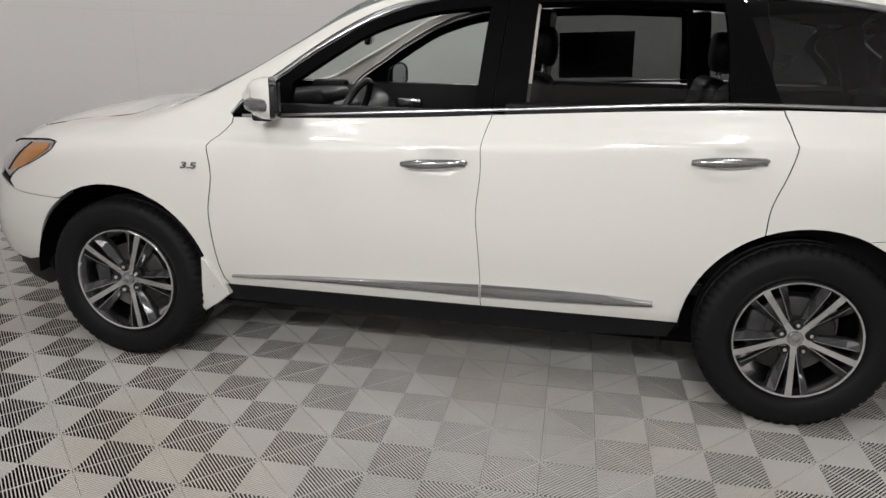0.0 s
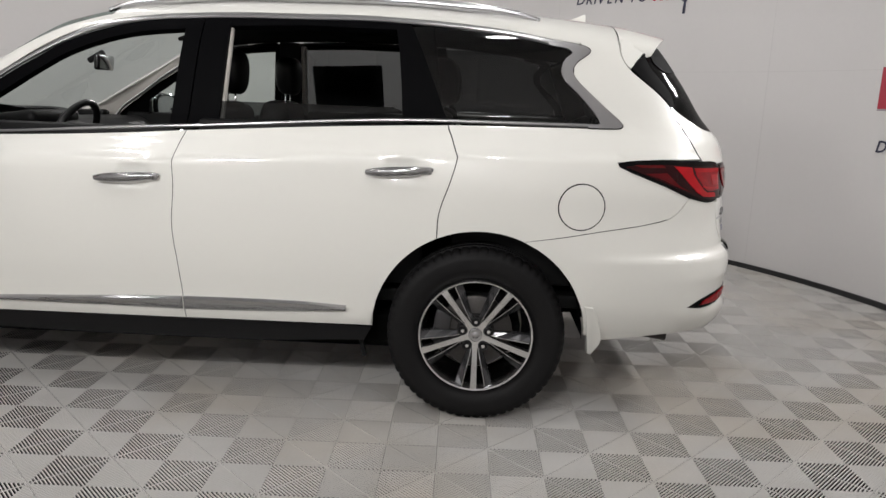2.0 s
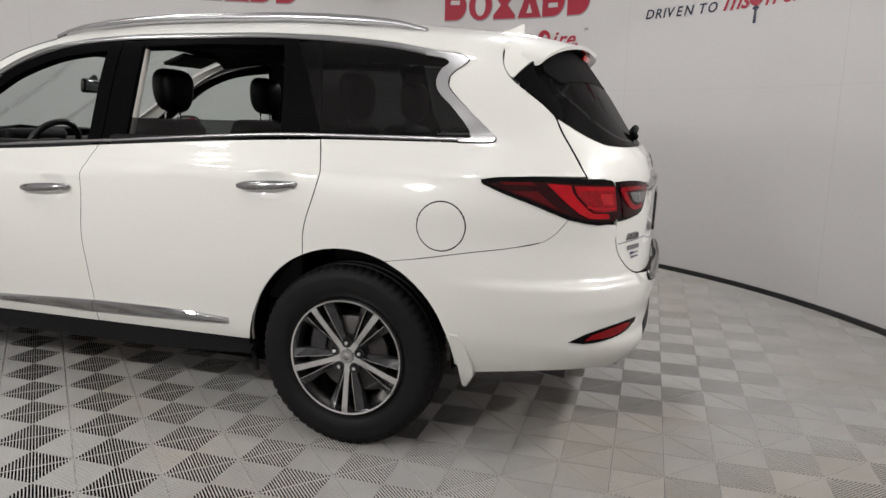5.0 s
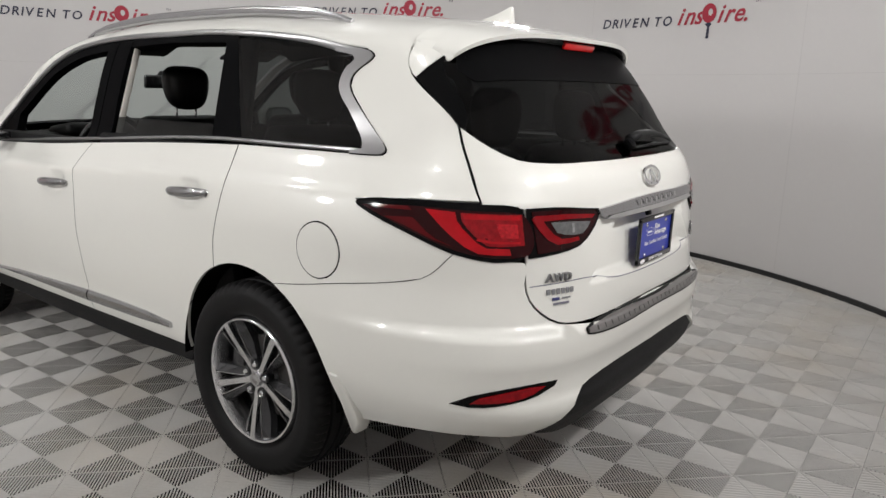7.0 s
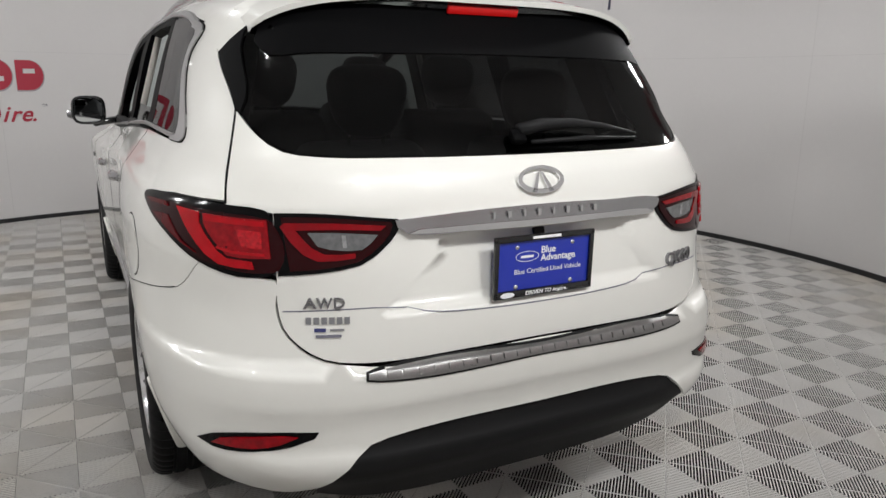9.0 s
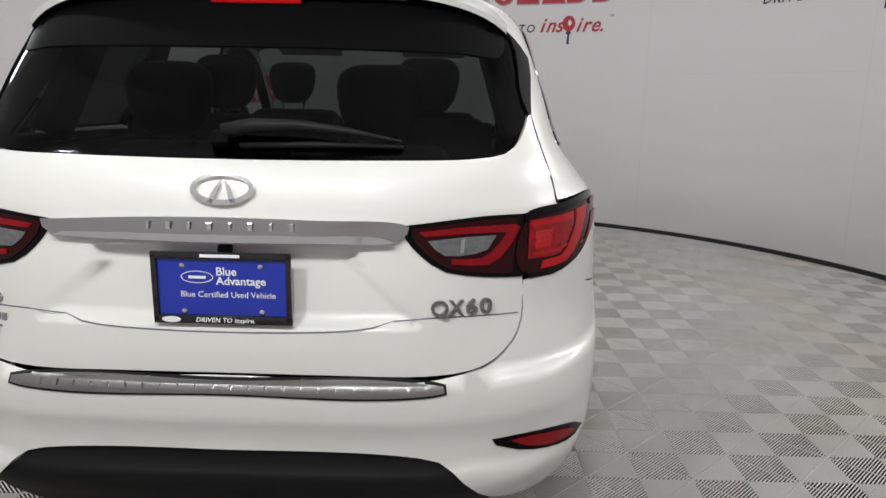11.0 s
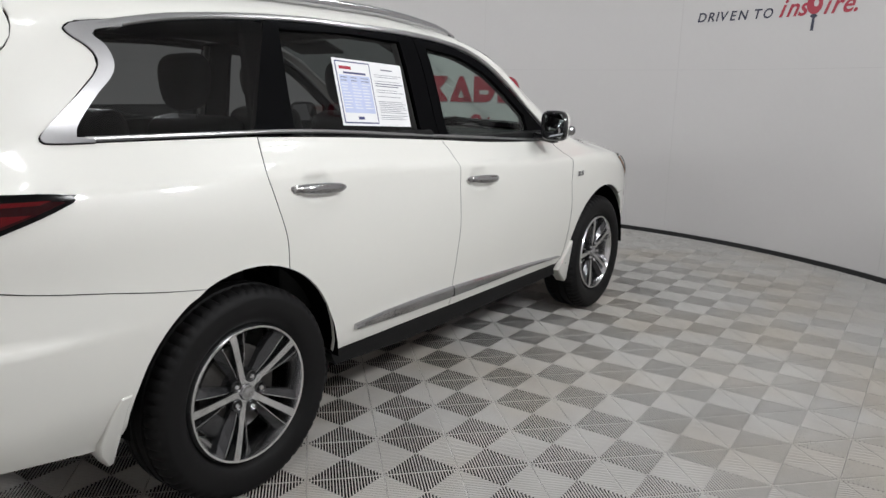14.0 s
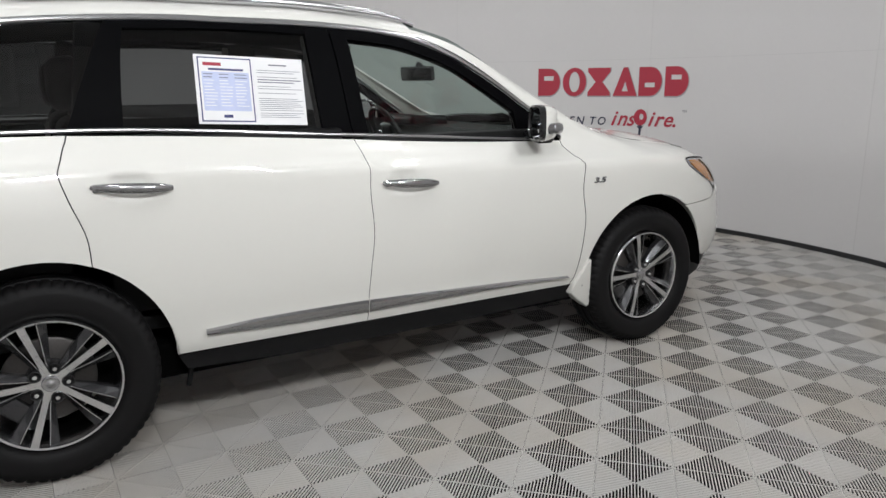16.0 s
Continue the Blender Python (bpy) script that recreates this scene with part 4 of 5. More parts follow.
panel("rear_window", smooth_line(both(half), hard=(2,)), GLASS_HATCH, car, "dark privacy glass rear window", off=-.001, flange=.004)
half = [r_(0, 1.628), r_(.50, 1.625), r_(.61, 1.60), r_(.645, 1.53), r_(.625, 1.492), r_(.55, 1.498), r_(.30, 1.503), r_(0, 1.505)]
panel("spoiler_shroud", smooth_line(both(half), hard=(2, 3)), FIN_BLACK, car, "matt black shroud between spoiler and rear window", off=.0012, flange=.008, step=.03)
half = [r_(0, .748), r_(.53, .746), r_(.603, .759), r_(.656, .792), r_(.688, .838), r_(.697, .895), r_(.696, .957), s_(-.955, .960), s_(-.859, .983), s_(-.772, .901), s_(-.68, .880), s_(-.50, .851), s_(-.30, .814)] + side(arch(*RARCH, 113, 178, 8)) + side([(-.50, .365), (-.62, .382), (-.80, .402), (-.95, .408)]) + [r_(.70, .40), r_(.62, .43), r_(.56, .485), r_(.50, .535), r_(.40, .555), r_(0, .562)]
bump = panel("rear_bumper", smooth_line(both(half), hard=(7, 8, 13, 20, 21)), PAINT, car, "pearl white rear bumper", gap=0)
half = [r_(0, .565), r_(.41, .560), r_(.51, .538), r_(.565, .49), r_(.63, .43), r_(.62, .37), r_(.45, .32), r_(0, .30)]
panel("valance", smooth_line(both(half), hard=(4, 5)), BLACK_PLASTIC, car, "black plastic valance under the rear bumper", off=-.012, flange=.05)
half = [r_(0, .740), r_(.48, .737), r_(.506, .733), r_(.509, .720), r_(.48, .716), r_(0, .717)]
pad = panel("step_pad", smooth_line(both(half), hard=(2, 3)), PAD_STEEL, car, "ribbed steel guard on the bumper's edge", off=.005, flange=.006, step=.02)
for k in range(-11, 12):
    y = .0405 * k
    th = r_(abs(y), .727)[0] * (1 if y >= 0 else -1)
    panel("rib", [(th - .008, .7345), (th + .008, .7345), (th + .008, .7215), (th - .008, .7215)], PAD_STEEL, pad, off=.0075, flange=.006, step=.05)
half = [r_(0, .744), r_(.485, .741), r_(.512, .737), r_(.515, .716), r_(.485, .711), r_(0, .712)]
panel("pad_edge", smooth_line(both(half), hard=(2, 3)), BLACK_PLASTIC, pad, "black edge of the guard", off=.003, flange=.006, step=.03)
half = [r_(0, 1.117), r_(.20, 1.114), r_(.42, 1.102), r_(.415, 1.085), r_(.39, 1.068), r_(.20, 1.064), r_(0, 1.062)]
bar = panel("handle_bar", smooth_line(both(half), hard=(2,)), SATIN_METAL, gate, "satin chrome bar over the number plate", off=.014, flange=.03, step=.02, puff=.006)
half = [r_(0, 1.079), r_(.20, 1.080), r_(.36, 1.078), r_(.39, 1.068), r_(.20, 1.064), r_(0, 1.062)]
panel("bar_face", smooth_line(both(half), hard=(2, 3)), CHROME, bar, "mirror-bright lower face", off=.0215, flange=.004, step=.02)


def sheet(name, x0, x1, edge, material, parent, label="", nx=50, ny=25, off=0.0, thick=0.012):
    """A piece of the car's top between x0 and x1, out to y = edge(x) on both sides."""
    verts, normals, faces = [], [], []
    for i in range(nx):
        x = x0 + (x1 - x0) * i / (nx - 1)
        for j in range(ny):
            y = edge(x) * (2 * j / (ny - 1) - 1)
            verts.append((x, y, top_z(x, abs(y))))
    P = np.array(verts)
    N = skin_normal(P)
    P = P + N * off
    faces = [(i * ny + j, (i + 1) * ny + j, (i + 1) * ny + j + 1, i * ny + j + 1) for i in range(nx - 1) for j in range(ny - 1)]
    n = len(P)
    low = P - N * thick
    rimloop = [i * ny for i in range(nx)] + [(nx - 1) * ny + j for j in range(1, ny)] + [i * ny + ny - 1 for i in range(nx - 2, -1, -1)] + [j for j in range(ny - 2, 0, -1)]
    V = np.vstack([P, low])
    for a, b in zip(rimloop, rimloop[1:] + rimloop[:1]):
        faces.append((a, a + n, b + n, b))
    ob = mesh_ob(name, V, faces, material, parent, label, normals=np.vstack([N, N]))
    return ob


def edge_at(xs, zs):
    line = pchip(xs, zs)
    return lambda x: float(half_width(np.array(x), line(x))) * (1 - max(0, -x / float(TAIL(line(x)))) ** float(TAIL_K(line(x)))) ** (1 / float(TAIL_K(line(x))))


roof_edge = edge_at([-.6, -.4, -.05, .34, .8, 1.32, 1.62, 1.75], [1.598, 1.60, 1.648, 1.680, 1.686, 1.668, 1.635, 1.61])
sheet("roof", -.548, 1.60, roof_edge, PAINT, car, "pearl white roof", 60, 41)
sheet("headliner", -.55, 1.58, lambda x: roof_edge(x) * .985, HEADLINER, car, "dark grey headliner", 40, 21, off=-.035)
wind_edge = edge_at([1.55, 1.62, 1.8, 2.03, 2.27, 2.455, 2.62], [1.665, 1.655, 1.597, 1.48, 1.347, 1.245, 1.20])
sheet("windscreen", 1.602, 2.60, lambda x: wind_edge(x) * .985, GLASS_SCREEN, car, "clear windscreen", 40, 25, off=-.002, thick=.005).visible_shadow = False
hood_edge = lambda x: np.interp(x, [2.70, 2.95, 3.25, 3.6], [.765, .745, .735, .60])
sheet("bonnet", 2.72, 3.60, hood_edge, PAINT, car, "pearl white bonnet", 40, 31, off=.001)
sheet("cowl", 2.585, 2.75, lambda x: .78, BLACK_PLASTIC, car, "black plastic cowl under the windscreen", 8, 15, off=-.012)

# spoiler over the rear window
verts, faces = [], []
nx, ny = 14, 41
zr = [top_z(-.551, abs(.66 * (2 * j / (ny - 1) - 1)) * .985) for j in range(ny)]
wide = float(half_width(np.array(-.551), np.array(1.612))) * (1 - (.551 / float(TAIL(1.612))) ** 4.2) ** (1 / 4.2)
for i in range(nx):
    u = i / (nx - 1)
    for j in range(ny):
        v = 2 * j / (ny - 1) - 1
        lip_x, lip_z = -.832 + .13 * abs(v) ** 3, 1.660 - .062 * v ** 4
        x = -.551 + (lip_x + .551) * u
        y = v * (wide - .004 + (.655 - wide) * u)
        z = zr[j] + (lip_z - zr[j]) * u ** 1.25 - .022 * abs(v) ** 12 * min(1, 4 * u)
        verts.append((x, y, z))
for i in range(nx):
    u = i / (nx - 1)
    for j in range(ny):
        x, y, z = verts[i * ny + j]
        av = abs(2 * j / (ny - 1) - 1)
        deep = .014 + .06 * (1 - u) ** .8
        verts.append((x + .006 * (i == nx - 1), y * .995, z - deep))
n = nx * ny
ftop = [(i * ny + j, i * ny + j + 1, (i + 1) * ny + j + 1, (i + 1) * ny + j) for i in range(nx - 1) for j in range(ny - 1)]
rimloop = [i * ny for i in range(nx)] + [(nx - 1) * ny + j for j in range(1, ny)] + [i * ny + ny - 1 for i in range(nx - 2, -1, -1)]
fside = [(a, b, b + n, a + n) for a, b in zip(rimloop, rimloop[1:])]
fbot = [tuple(k + n for k in f[::-1]) for f in ftop]
spoiler = mesh_ob("spoiler", verts, ftop + fside, PAINT, car, "pearl white roof spoiler")
spoiler.data.set_sharp_from_angle(angle=radians(75))
mesh_ob("underside", verts, fbot, BLACK_GLOSS, spoiler, "black underside")
part("stop_lamp", box_bm(.012, .235, .026, pose(-.797, 0, 1.630, 0, -25, 0), .004), RED_STOP, spoiler, "red high stop lamp", True)

# roof rails
for s in (1, -1):
    pts = []
    for i in range(26):
        u = i / 25
        x = -.22 + 1.87 * u
        y = roof_edge(x) - .095 - .02 * (1 - math.sin(math.pi * u)) * 0
        end = min(1, min(u, 1 - u) / .12)
        pts.append((x, s * y, top_z(x, y) + .002 + .020 * (end * (2 - end))))
    v, f = tube(pts, [.010 + .010 * min(1, min(i, 25 - i) / 4) for i in range(26)], 12)
    mesh_ob("roof_rail", v, f, SATIN_METAL, car, "satin silver roof rail").data.set_sharp_from_angle(angle=radians(50))

# aerial fin
bm = bmesh.new()
pr = [(-.50, .0), (-.30, .0), (-.34, .012), (-.43, .040), (-.485, .066), (-.50, .068)]
zt = top_z(-.42, 0) - .006
rows = [[bm.verts.new((x, y, zt + z)) for x, z in pr] for y in (-.022, .022)]
for k, (x, z) in enumerate(pr):
    for r in rows:
        r[k].co.y *= 1 - .75 * z / .07
for r in rows:
    bm.faces.new(r)
for k in range(6):
    l = (k + 1) % 6
    bm.faces.new((rows[0][k], rows[0][l], rows[1][l], rows[1][k]))
bmesh.ops.bevel(bm, geom=bm.edges[:], offset=.006, segments=2, affect="EDGES", profile=.5)
part("aerial", bm, PAINT, car, "pearl white shark-fin aerial", True)


# door handles
def door_handle(x, z, s, door):
    y = float(half_width(np.array(x + .14), np.array(z)))
    e = []
    for k in range(9):
        u = k / 8
        e.append((x - .135 + .27 * u, s * (y + .006 + .022 * math.sin(math.pi * u) ** .6), z + .007 - .014 * u))
    v, f = tube(e, [.006, .011, .0145, .0155, .016, .016, .0155, .0135, .008], 12)
    v = [Vector((p[0], p[1], z + (p[2] - z) * 1.25)) for p in v]
    ob = mesh_ob("handle", v, f, GREY_CHROME, door, "chrome pull handle")
    ob.data.set_sharp_from_angle(angle=radians(50))
    part("handle_cap", box_bm(.066, .012, .030, Matrix.Translation((x - .098, s * (y + .014), z + .006)), .006), GREY_CHROME, door, "", True)


fdoors = [o for o in car.children if o.name.startswith("front_door")]
rdoors = [o for o in car.children if o.name.startswith("rear_door")]
for k, s in ((0, 1), (1, -1)):
    door_handle(1.455, .998, s, fdoors[k])
    door_handle(.335, 1.063, s, rdoors[k])


# wheels
def wheel():
    w = empty("wheel", parent=car)
    prof = [(.252, -.088), (.262, -.104), (.30, -.119), (.335, -.119), (.362, -.106), (.374, -.090), (.378, -.070), (.379, -.055), (.371, -.052), (.371, -.044), (.3795, -.041), (.380, -.012), (.372, -.009), (.372, .009), (.380, .012),
            (.3795, .041), (.371, .044), (.371, .052), (.379, .055), (.378, .070), (.374, .090), (.362, .106), (.345, .1165), (.335, .119), (.325, .1185), (.30, .1195), (.275, .113), (.262, .104), (.252, .088), (.246, .08), (.246, -.08)]
    v, f = revolve(prof, 240, True)
    n = len(prof)
    # blocks on the shoulder
    for i in range(240):
        if i % 4 == 0:
            for k in (5, 6, 7, 18, 19, 20, 21):
                x, y, z = v[i * n + k]
                v[i * n + k] = (x * .982, y, z * .982)
    t = mesh_ob("tyre", v, f, RUBBER, w, "black all-season tyre")
    t.data.set_sharp_from_angle(angle=radians(50))
    v, f = revolve([(.247, .100), (.241, .108), (.234, .106), (.230, .095), (.222, .06), (.215, .02), (.205, -.09), (.25, -.10), (.25, .09)], 96, True)
    mesh_ob("rim", v, f, ALLOY, w, "alloy rim with a machined edge").data.set_sharp_from_angle(angle=radians(30))
    v, f = revolve([(.2335, .1045), (.231, .094), (.223, .06), (.216, .02), (.206, -.085)], 72)
    mesh_ob("rim_barrel", v, [q[::-1] for q in f], BARREL, w, "dark inner barrel")
    to_y = Matrix(((1, 0, 0, 0), (0, 0, 1, 0), (0, -1, 0, 0), (0, 0, 0, 1)))
    for k in range(5):
        m = pose(0, 0, 0, 0, 180 + 72 * k, 0)
        # machined spoke and its two dark companions; outline is (across, out from the hub)
        bm = bmesh.new()
        rows = []
        for r, hw, y in ((.022, .022, .079), (.042, .015, .080), (.070, .0105, .082), (.12, .0108, .091), (.17, .0116, .099), (.212, .0128, .105), (.236, .0138, .106)):
            rows.append([bm.verts.new((sx * hw, y - dy, r)) for sx, dy in ((-1.15, .03), (-1, 0), (1, 0), (1.15, .03))])
        for a, b in zip(rows, rows[1:]):
            for q in range(3):
                bm.faces.new((a[q], a[q + 1], b[q + 1], b[q]))
        bmesh.ops.transform(bm, matrix=m, verts=bm.verts)
        part("spoke", bm, ALLOY, w, "machined alloy spoke")
        for sgn in (-1, 1):
            bm = bmesh.new()
            rows = []
            for r, c, hw, y, tw in ((.040, .020, .008, .064, .002), (.085, .027, .0095, .066, .008), (.13, .040, .0125, .072, .014), (.18, .054, .0155, .082, .012), (.222, .064, .0175, .092, .006), (.235, .068, .018, .095, .003)):
                rows.append([bm.verts.new((sgn * (c + d * hw), y - dy + tw * d * -1, r)) for d, dy in ((-1, .03), (-.9, 0), (.9, 0), (1, .03))])
            for a, b in zip(rows, rows[1:]):
                for q in range(3):
                    bm.faces.new((a[q], a[q + 1], b[q + 1], b[q]) if sgn > 0 else (a[q + 1], a[q], b[q], b[q + 1]))
            bmesh.ops.transform(bm, matrix=m, verts=bm.verts)
            part("side_spoke", bm, ALLOY_DARK, w, "dark grey alloy spoke")
            bm = bmesh.new()
            rows = []
            for r, c, hw, y, tw in ((.060, .0235, .0088, .066, .005), (.085, .027, .0095, .067, .008), (.13, .040, .0125, .073, .014), (.18, .054, .0155, .083, .012), (.222, .064, .0175, .093, .006)):
                rows.append([bm.verts.new((sgn * (c - hw + k), y + tw - dy, r)) for k, dy in ((-.0005, .006), (.0, .0), (.0022, .0), (.0027, .006))])
            for a, b in zip(rows, rows[1:]):
                for q in range(3):
                    bm.faces.new((a[q], a[q + 1], b[q + 1], b[q]) if sgn > 0 else (a[q + 1], a[q], b[q], b[q + 1]))
            bmesh.ops.transform(bm, matrix=m, verts=bm.verts)
            part("spoke_edge", bm, ALLOY, w, "machined edge of the spoke")
        a = radians(72 * k)
        v, f = revolve([(0, .079), (.0165, .079), (.0185, .0865), (.0205, .0868), (.022, .083), (.023, .055)], 20)
        mesh_ob("nut_pocket", [(x + .058 * math.sin(a), y, z + .058 * math.cos(a)) for x, y, z in v], f, BLACK_GLOSS, w, "dark nut recess")
        v, f = revolve([(0, .092), (.0075, .0915), (.0095, .088), (.0125, .082), (.013, .05)], 6)
        nut = mesh_ob("wheel_nut", [(x + .058 * math.sin(a), y, z + .058 * math.cos(a)) for x, y, z in v], f, CHROME, w, "chrome wheel nut", smooth=False)
    v, f = revolve([(0, .082), (.028, .081), (.033, .074), (.045, .064), (.072, .060), (.080, .048), (.085, .02)], 40)
    mesh_ob("hub", v, f, ALLOY_DARK, w, "dark alloy hub").data.set_sharp_from_angle(angle=radians(35))
    v, f = revolve([(0, .0885), (.012, .088), (.0135, .0868), (.0235, .0868), (.026, .0885), (.0285, .086), (.030, .078)], 40)
    mesh_ob("centre_cap", v, f, SATIN_METAL, w, "silver centre cap")
    v, f = revolve([(.03, .035), (.15, .035), (.158, .030), (.158, .012), (.15, .008), (.03, .008)], 60, True)
    mesh_ob("brake_disc", v, f, DISC, w, "brake disc with light rust").data.set_sharp_from_angle(angle=radians(40))
    part("brake_caliper", box_bm(.075, .07, .15, pose(.145, .02, .02, 0, -8, 0), .015), ALLOY_DARK, w, "grey brake caliper", True)
    return w


w0 = wheel()
HZ, WY = .378, .838
w0.matrix_basis = pose(0, WY, HZ, 0, 0, 0)
for x, s, turn in ((2.9, 1, 14), (0, -1, 53), (2.9, -1, 51)):
    w = copy_thing(w0, Matrix.Translation((x, s * WY, HZ)) @ (pose(0, 0, 0, 0, turn, 0) if s > 0 else pose(0, 0, 0, 0, turn, 180)))

# wheel wells
for cx, s in ((0, 1), (0, -1), (2.91, 1), (2.91, -1)):
    v, f = [], []
    n = 22
    for i in range(n):
        a = radians(-1 + 182 * i / (n - 1))
        for r, y in ((.445, .93), (.452, .86), (.452, .52), (.0, .52)):
            v.append((cx + r * math.cos(a), s * y, .385 + r * math.sin(a)))
    for i in range(n - 1):
        for k in range(3):
            f.append((i * 4 + k, i * 4 + k + 1, i * 4 + 5 + k, i * 4 + 4 + k))
    mesh_ob("wheel_well", v, f, LINER, car, "black wheel-well liner", smooth=True)

# underbody, exhaust
part("underbody", box_bm(3.3, 1.56, .16, Matrix.Translation((1.45, 0, .33)), .03), LINER, car, "dark underbody")
part("cabin_floor", box_bm(3.2, 1.56, .06, Matrix.Translation((.9, 0, .50)), .01), TRIM_DARK, car, "dark cabin floor")
part("rear_underbody", box_bm(.55, 1.1, .14, Matrix.Translation((-.75, 0, .42)), .04), LINER, car, "dark underbody")
part("front_underbody", box_bm(.9, 1.1, .5, Matrix.Translation((3.0, 0, .62)), .04), LINER, car, "dark engine bay")
part("firewall", box_bm(.05, 1.5, .65, Matrix.Translation((2.55, 0, .80)), .01), TRIM_DARK, car, "dark bulkhead")
for s in (1, -1):
    v, f = tube([(-.62, s * .66, .36), (-.76, s * .68, .355), (-.86, s * .69, .345)], .028, 14)
    mesh_ob("exhaust_pipe", v, f, DISC, car, "dull steel exhaust pipe")
    part("jacking_bracket", box_bm(.02, .015, .11, pose(.50, s * .80, .27, 0, 12, 0), .004), BLACK_PLASTIC, car, "", True)


# door mirrors
def door_mirror(s, door):
    bm = bmesh.new()
    rings = []
    for x, hy, hz, cy in ((2.105, .088, .076, .985), (2.115, .094, .084, .985), (2.150, .092, .082, .982), (2.195, .078, .070, .975), (2.228, .05, .045, .965), (2.238, .012, .012, .955)):
        ring = []
        for k in range(24):
            a = 2 * math.pi * k / 24
            c, d = math.cos(a), math.sin(a)
            ring.append(bm.verts.new((x - .03 * c, s * (cy + hy * math.copysign(abs(c) ** .6, c)), 1.235 + hz * math.copysign(abs(d) ** .6, d))))
        rings.append(ring)
    for a, b in zip(rings, rings[1:]):
        for k in range(24):
            l = (k + 1) % 24
            bm.faces.new((a[k], a[l], b[l], b[k]))
    bm.faces.new(rings[-1])
    m = part("door_mirror", bm, PAINT, door, "pearl white door mirror", True)
    bm = bmesh.new()
    rings = []
    for x, hy, hz in ((2.115, .0945, .0845), (2.095, .093, .083), (2.086, .084, .074), (2.094, .079, .069)):
        rings.append([bm.verts.new((x - .03 * math.cos(2 * math.pi * k / 24), s * (.985 + hy * math.copysign(abs(math.cos(2 * math.pi * k / 24)) ** .6, math.cos(2 * math.pi * k / 24))), 1.235 + hz * math.copysign(abs(math.sin(2 * math.pi * k / 24)) ** .6, math.sin(2 * math.pi * k / 24)))) for k in range(24)])
    for a, b in zip(rings, rings[1:]):
        for k in range(24):
            l = (k + 1) % 24
            bm.faces.new((a[k], a[l], b[l], b[k]))
    part("mirror_rim", bm, BLACK_GLOSS, m, "glossy black rim", True)
    bm = bmesh.new()
    bm.faces.new([bm.verts.new((2.096 - .03 * math.cos(2 * math.pi * k / 24), s * (.985 + .081 * math.copysign(abs(math.cos(2 * math.pi * k / 24)) ** .6, math.cos(2 * math.pi * k / 24))), 1.235 + .071 * math.copysign(abs(math.sin(2 * math.pi * k / 24)) ** .6, math.sin(2 * math.pi * k / 24)))) for k in range(24)])
    part("mirror_glass", bm, MIRROR, m, "mirror glass")
    part("mirror_arm", box_bm(.09, .14, .04, pose(2.175, s * .90, 1.165, s * -10, 0, 0), .014), BLACK_GLOSS, m, "black arm", True)
    part("turn_lamp", box_bm(.11, .10, .052, pose(2.14, s * 1.040, 1.212, 0, 0, s * -30), .02), DARK_CHROME, m, "bright turn lamp", True)


for k, s in ((0, 1), (1, -1)):
    door_mirror(s, fdoors[k])


# badges and lettering
def lettering(body, size, place, turn, material, parent, name, extrude=.002, shear=0.0, width=None, offset=0.0, spacing=1.0):
    """Raised letters; place is their middle at the foot line. turn: the pose whose x runs along the line and whose z looks outward."""
    me = text_mesh(body, size, extrude, shear, offset, spacing, "CENTER")
    if width:
        w = max(v.co.x for v in me.vertices) - min(v.co.x for v in me.vertices)
        for v in me.vertices:
            v.co.x *= width / w
    me.transform(Matrix.Translation(place) @ turn)
    me.materials.clear()
    me.materials.append(material)
    ob = new(name, me)
    ob.parent = parent
    return ob


def facing(n):
    """A turn whose z looks along n, with y as far up as it can be."""
    z = Vector(n).normalized()
    x = Vector((0, 0, 1)).cross(z).normalized()
    return Matrix((x, z.cross(x), z)).transposed().to_4x4()


def back_spot(y, z, off=.004):
    a = r_(abs(y), z)[0] * (1 if y >= 0 else -1)
    p = skin(np.array([a]), np.array([z]))
    n = skin_normal(p)[0]
    return Vector(p[0] + n * off), facing(n)


def side_spot(x, z, s, off=.004):
    p = skin(np.array([s_(x, z)[0]]), np.array([z]))
    n = skin_normal(p)[0]
    return Vector((p[0] + n * off) * (1, s, 1)), facing(n * (1, s, 1))


wings = [o for o in car.children if o.name.startswith("front_wing")]
for k, s in ((0, 1), (1, -1)):
    p, m = side_spot(2.523, .925, s)
    lettering("3.5", .038, p, m, DARK_CHROME, wings[k], "engine_badge", .003, .2, .075, .001)
for ch, dy, w in (("Q", -.052, .042), ("X", -.0135, .037), ("6", .0225, .029), ("0", .056, .031)):
    p, m = back_spot(-.545 - dy, .893)
    lettering(ch, .052, p, m, DARK_CHROME, gate, "badge_letter", .004, 0, w, .0009)
for ch, dy, w in (("A", -.031, .031), ("W", .001, .038), ("D", .034, .026)):
    p, m = back_spot(.592 - dy, .893)
    lettering(ch, .036, p, m, DARK_CHROME, gate, "badge_letter", .004, 0, w, .0006)
# dealer's sticker as plain bars
for y, z, w, h, mt in (*((.628 - .0172 * k, .861, .0135, .017, STICKER_GREY) for k in range(6)), (.604, .838, .028, .009, NAVY), (.566, .838, .034, .005, STICKER_GREY), (.586, .823, .062, .007, INK)):
    p, m = back_spot(y, z, .003)
    part("dealer_sticker", box_bm(w, h, .0016, Matrix.Translation(p) @ m, 0), mt, gate, "small dark sticker")
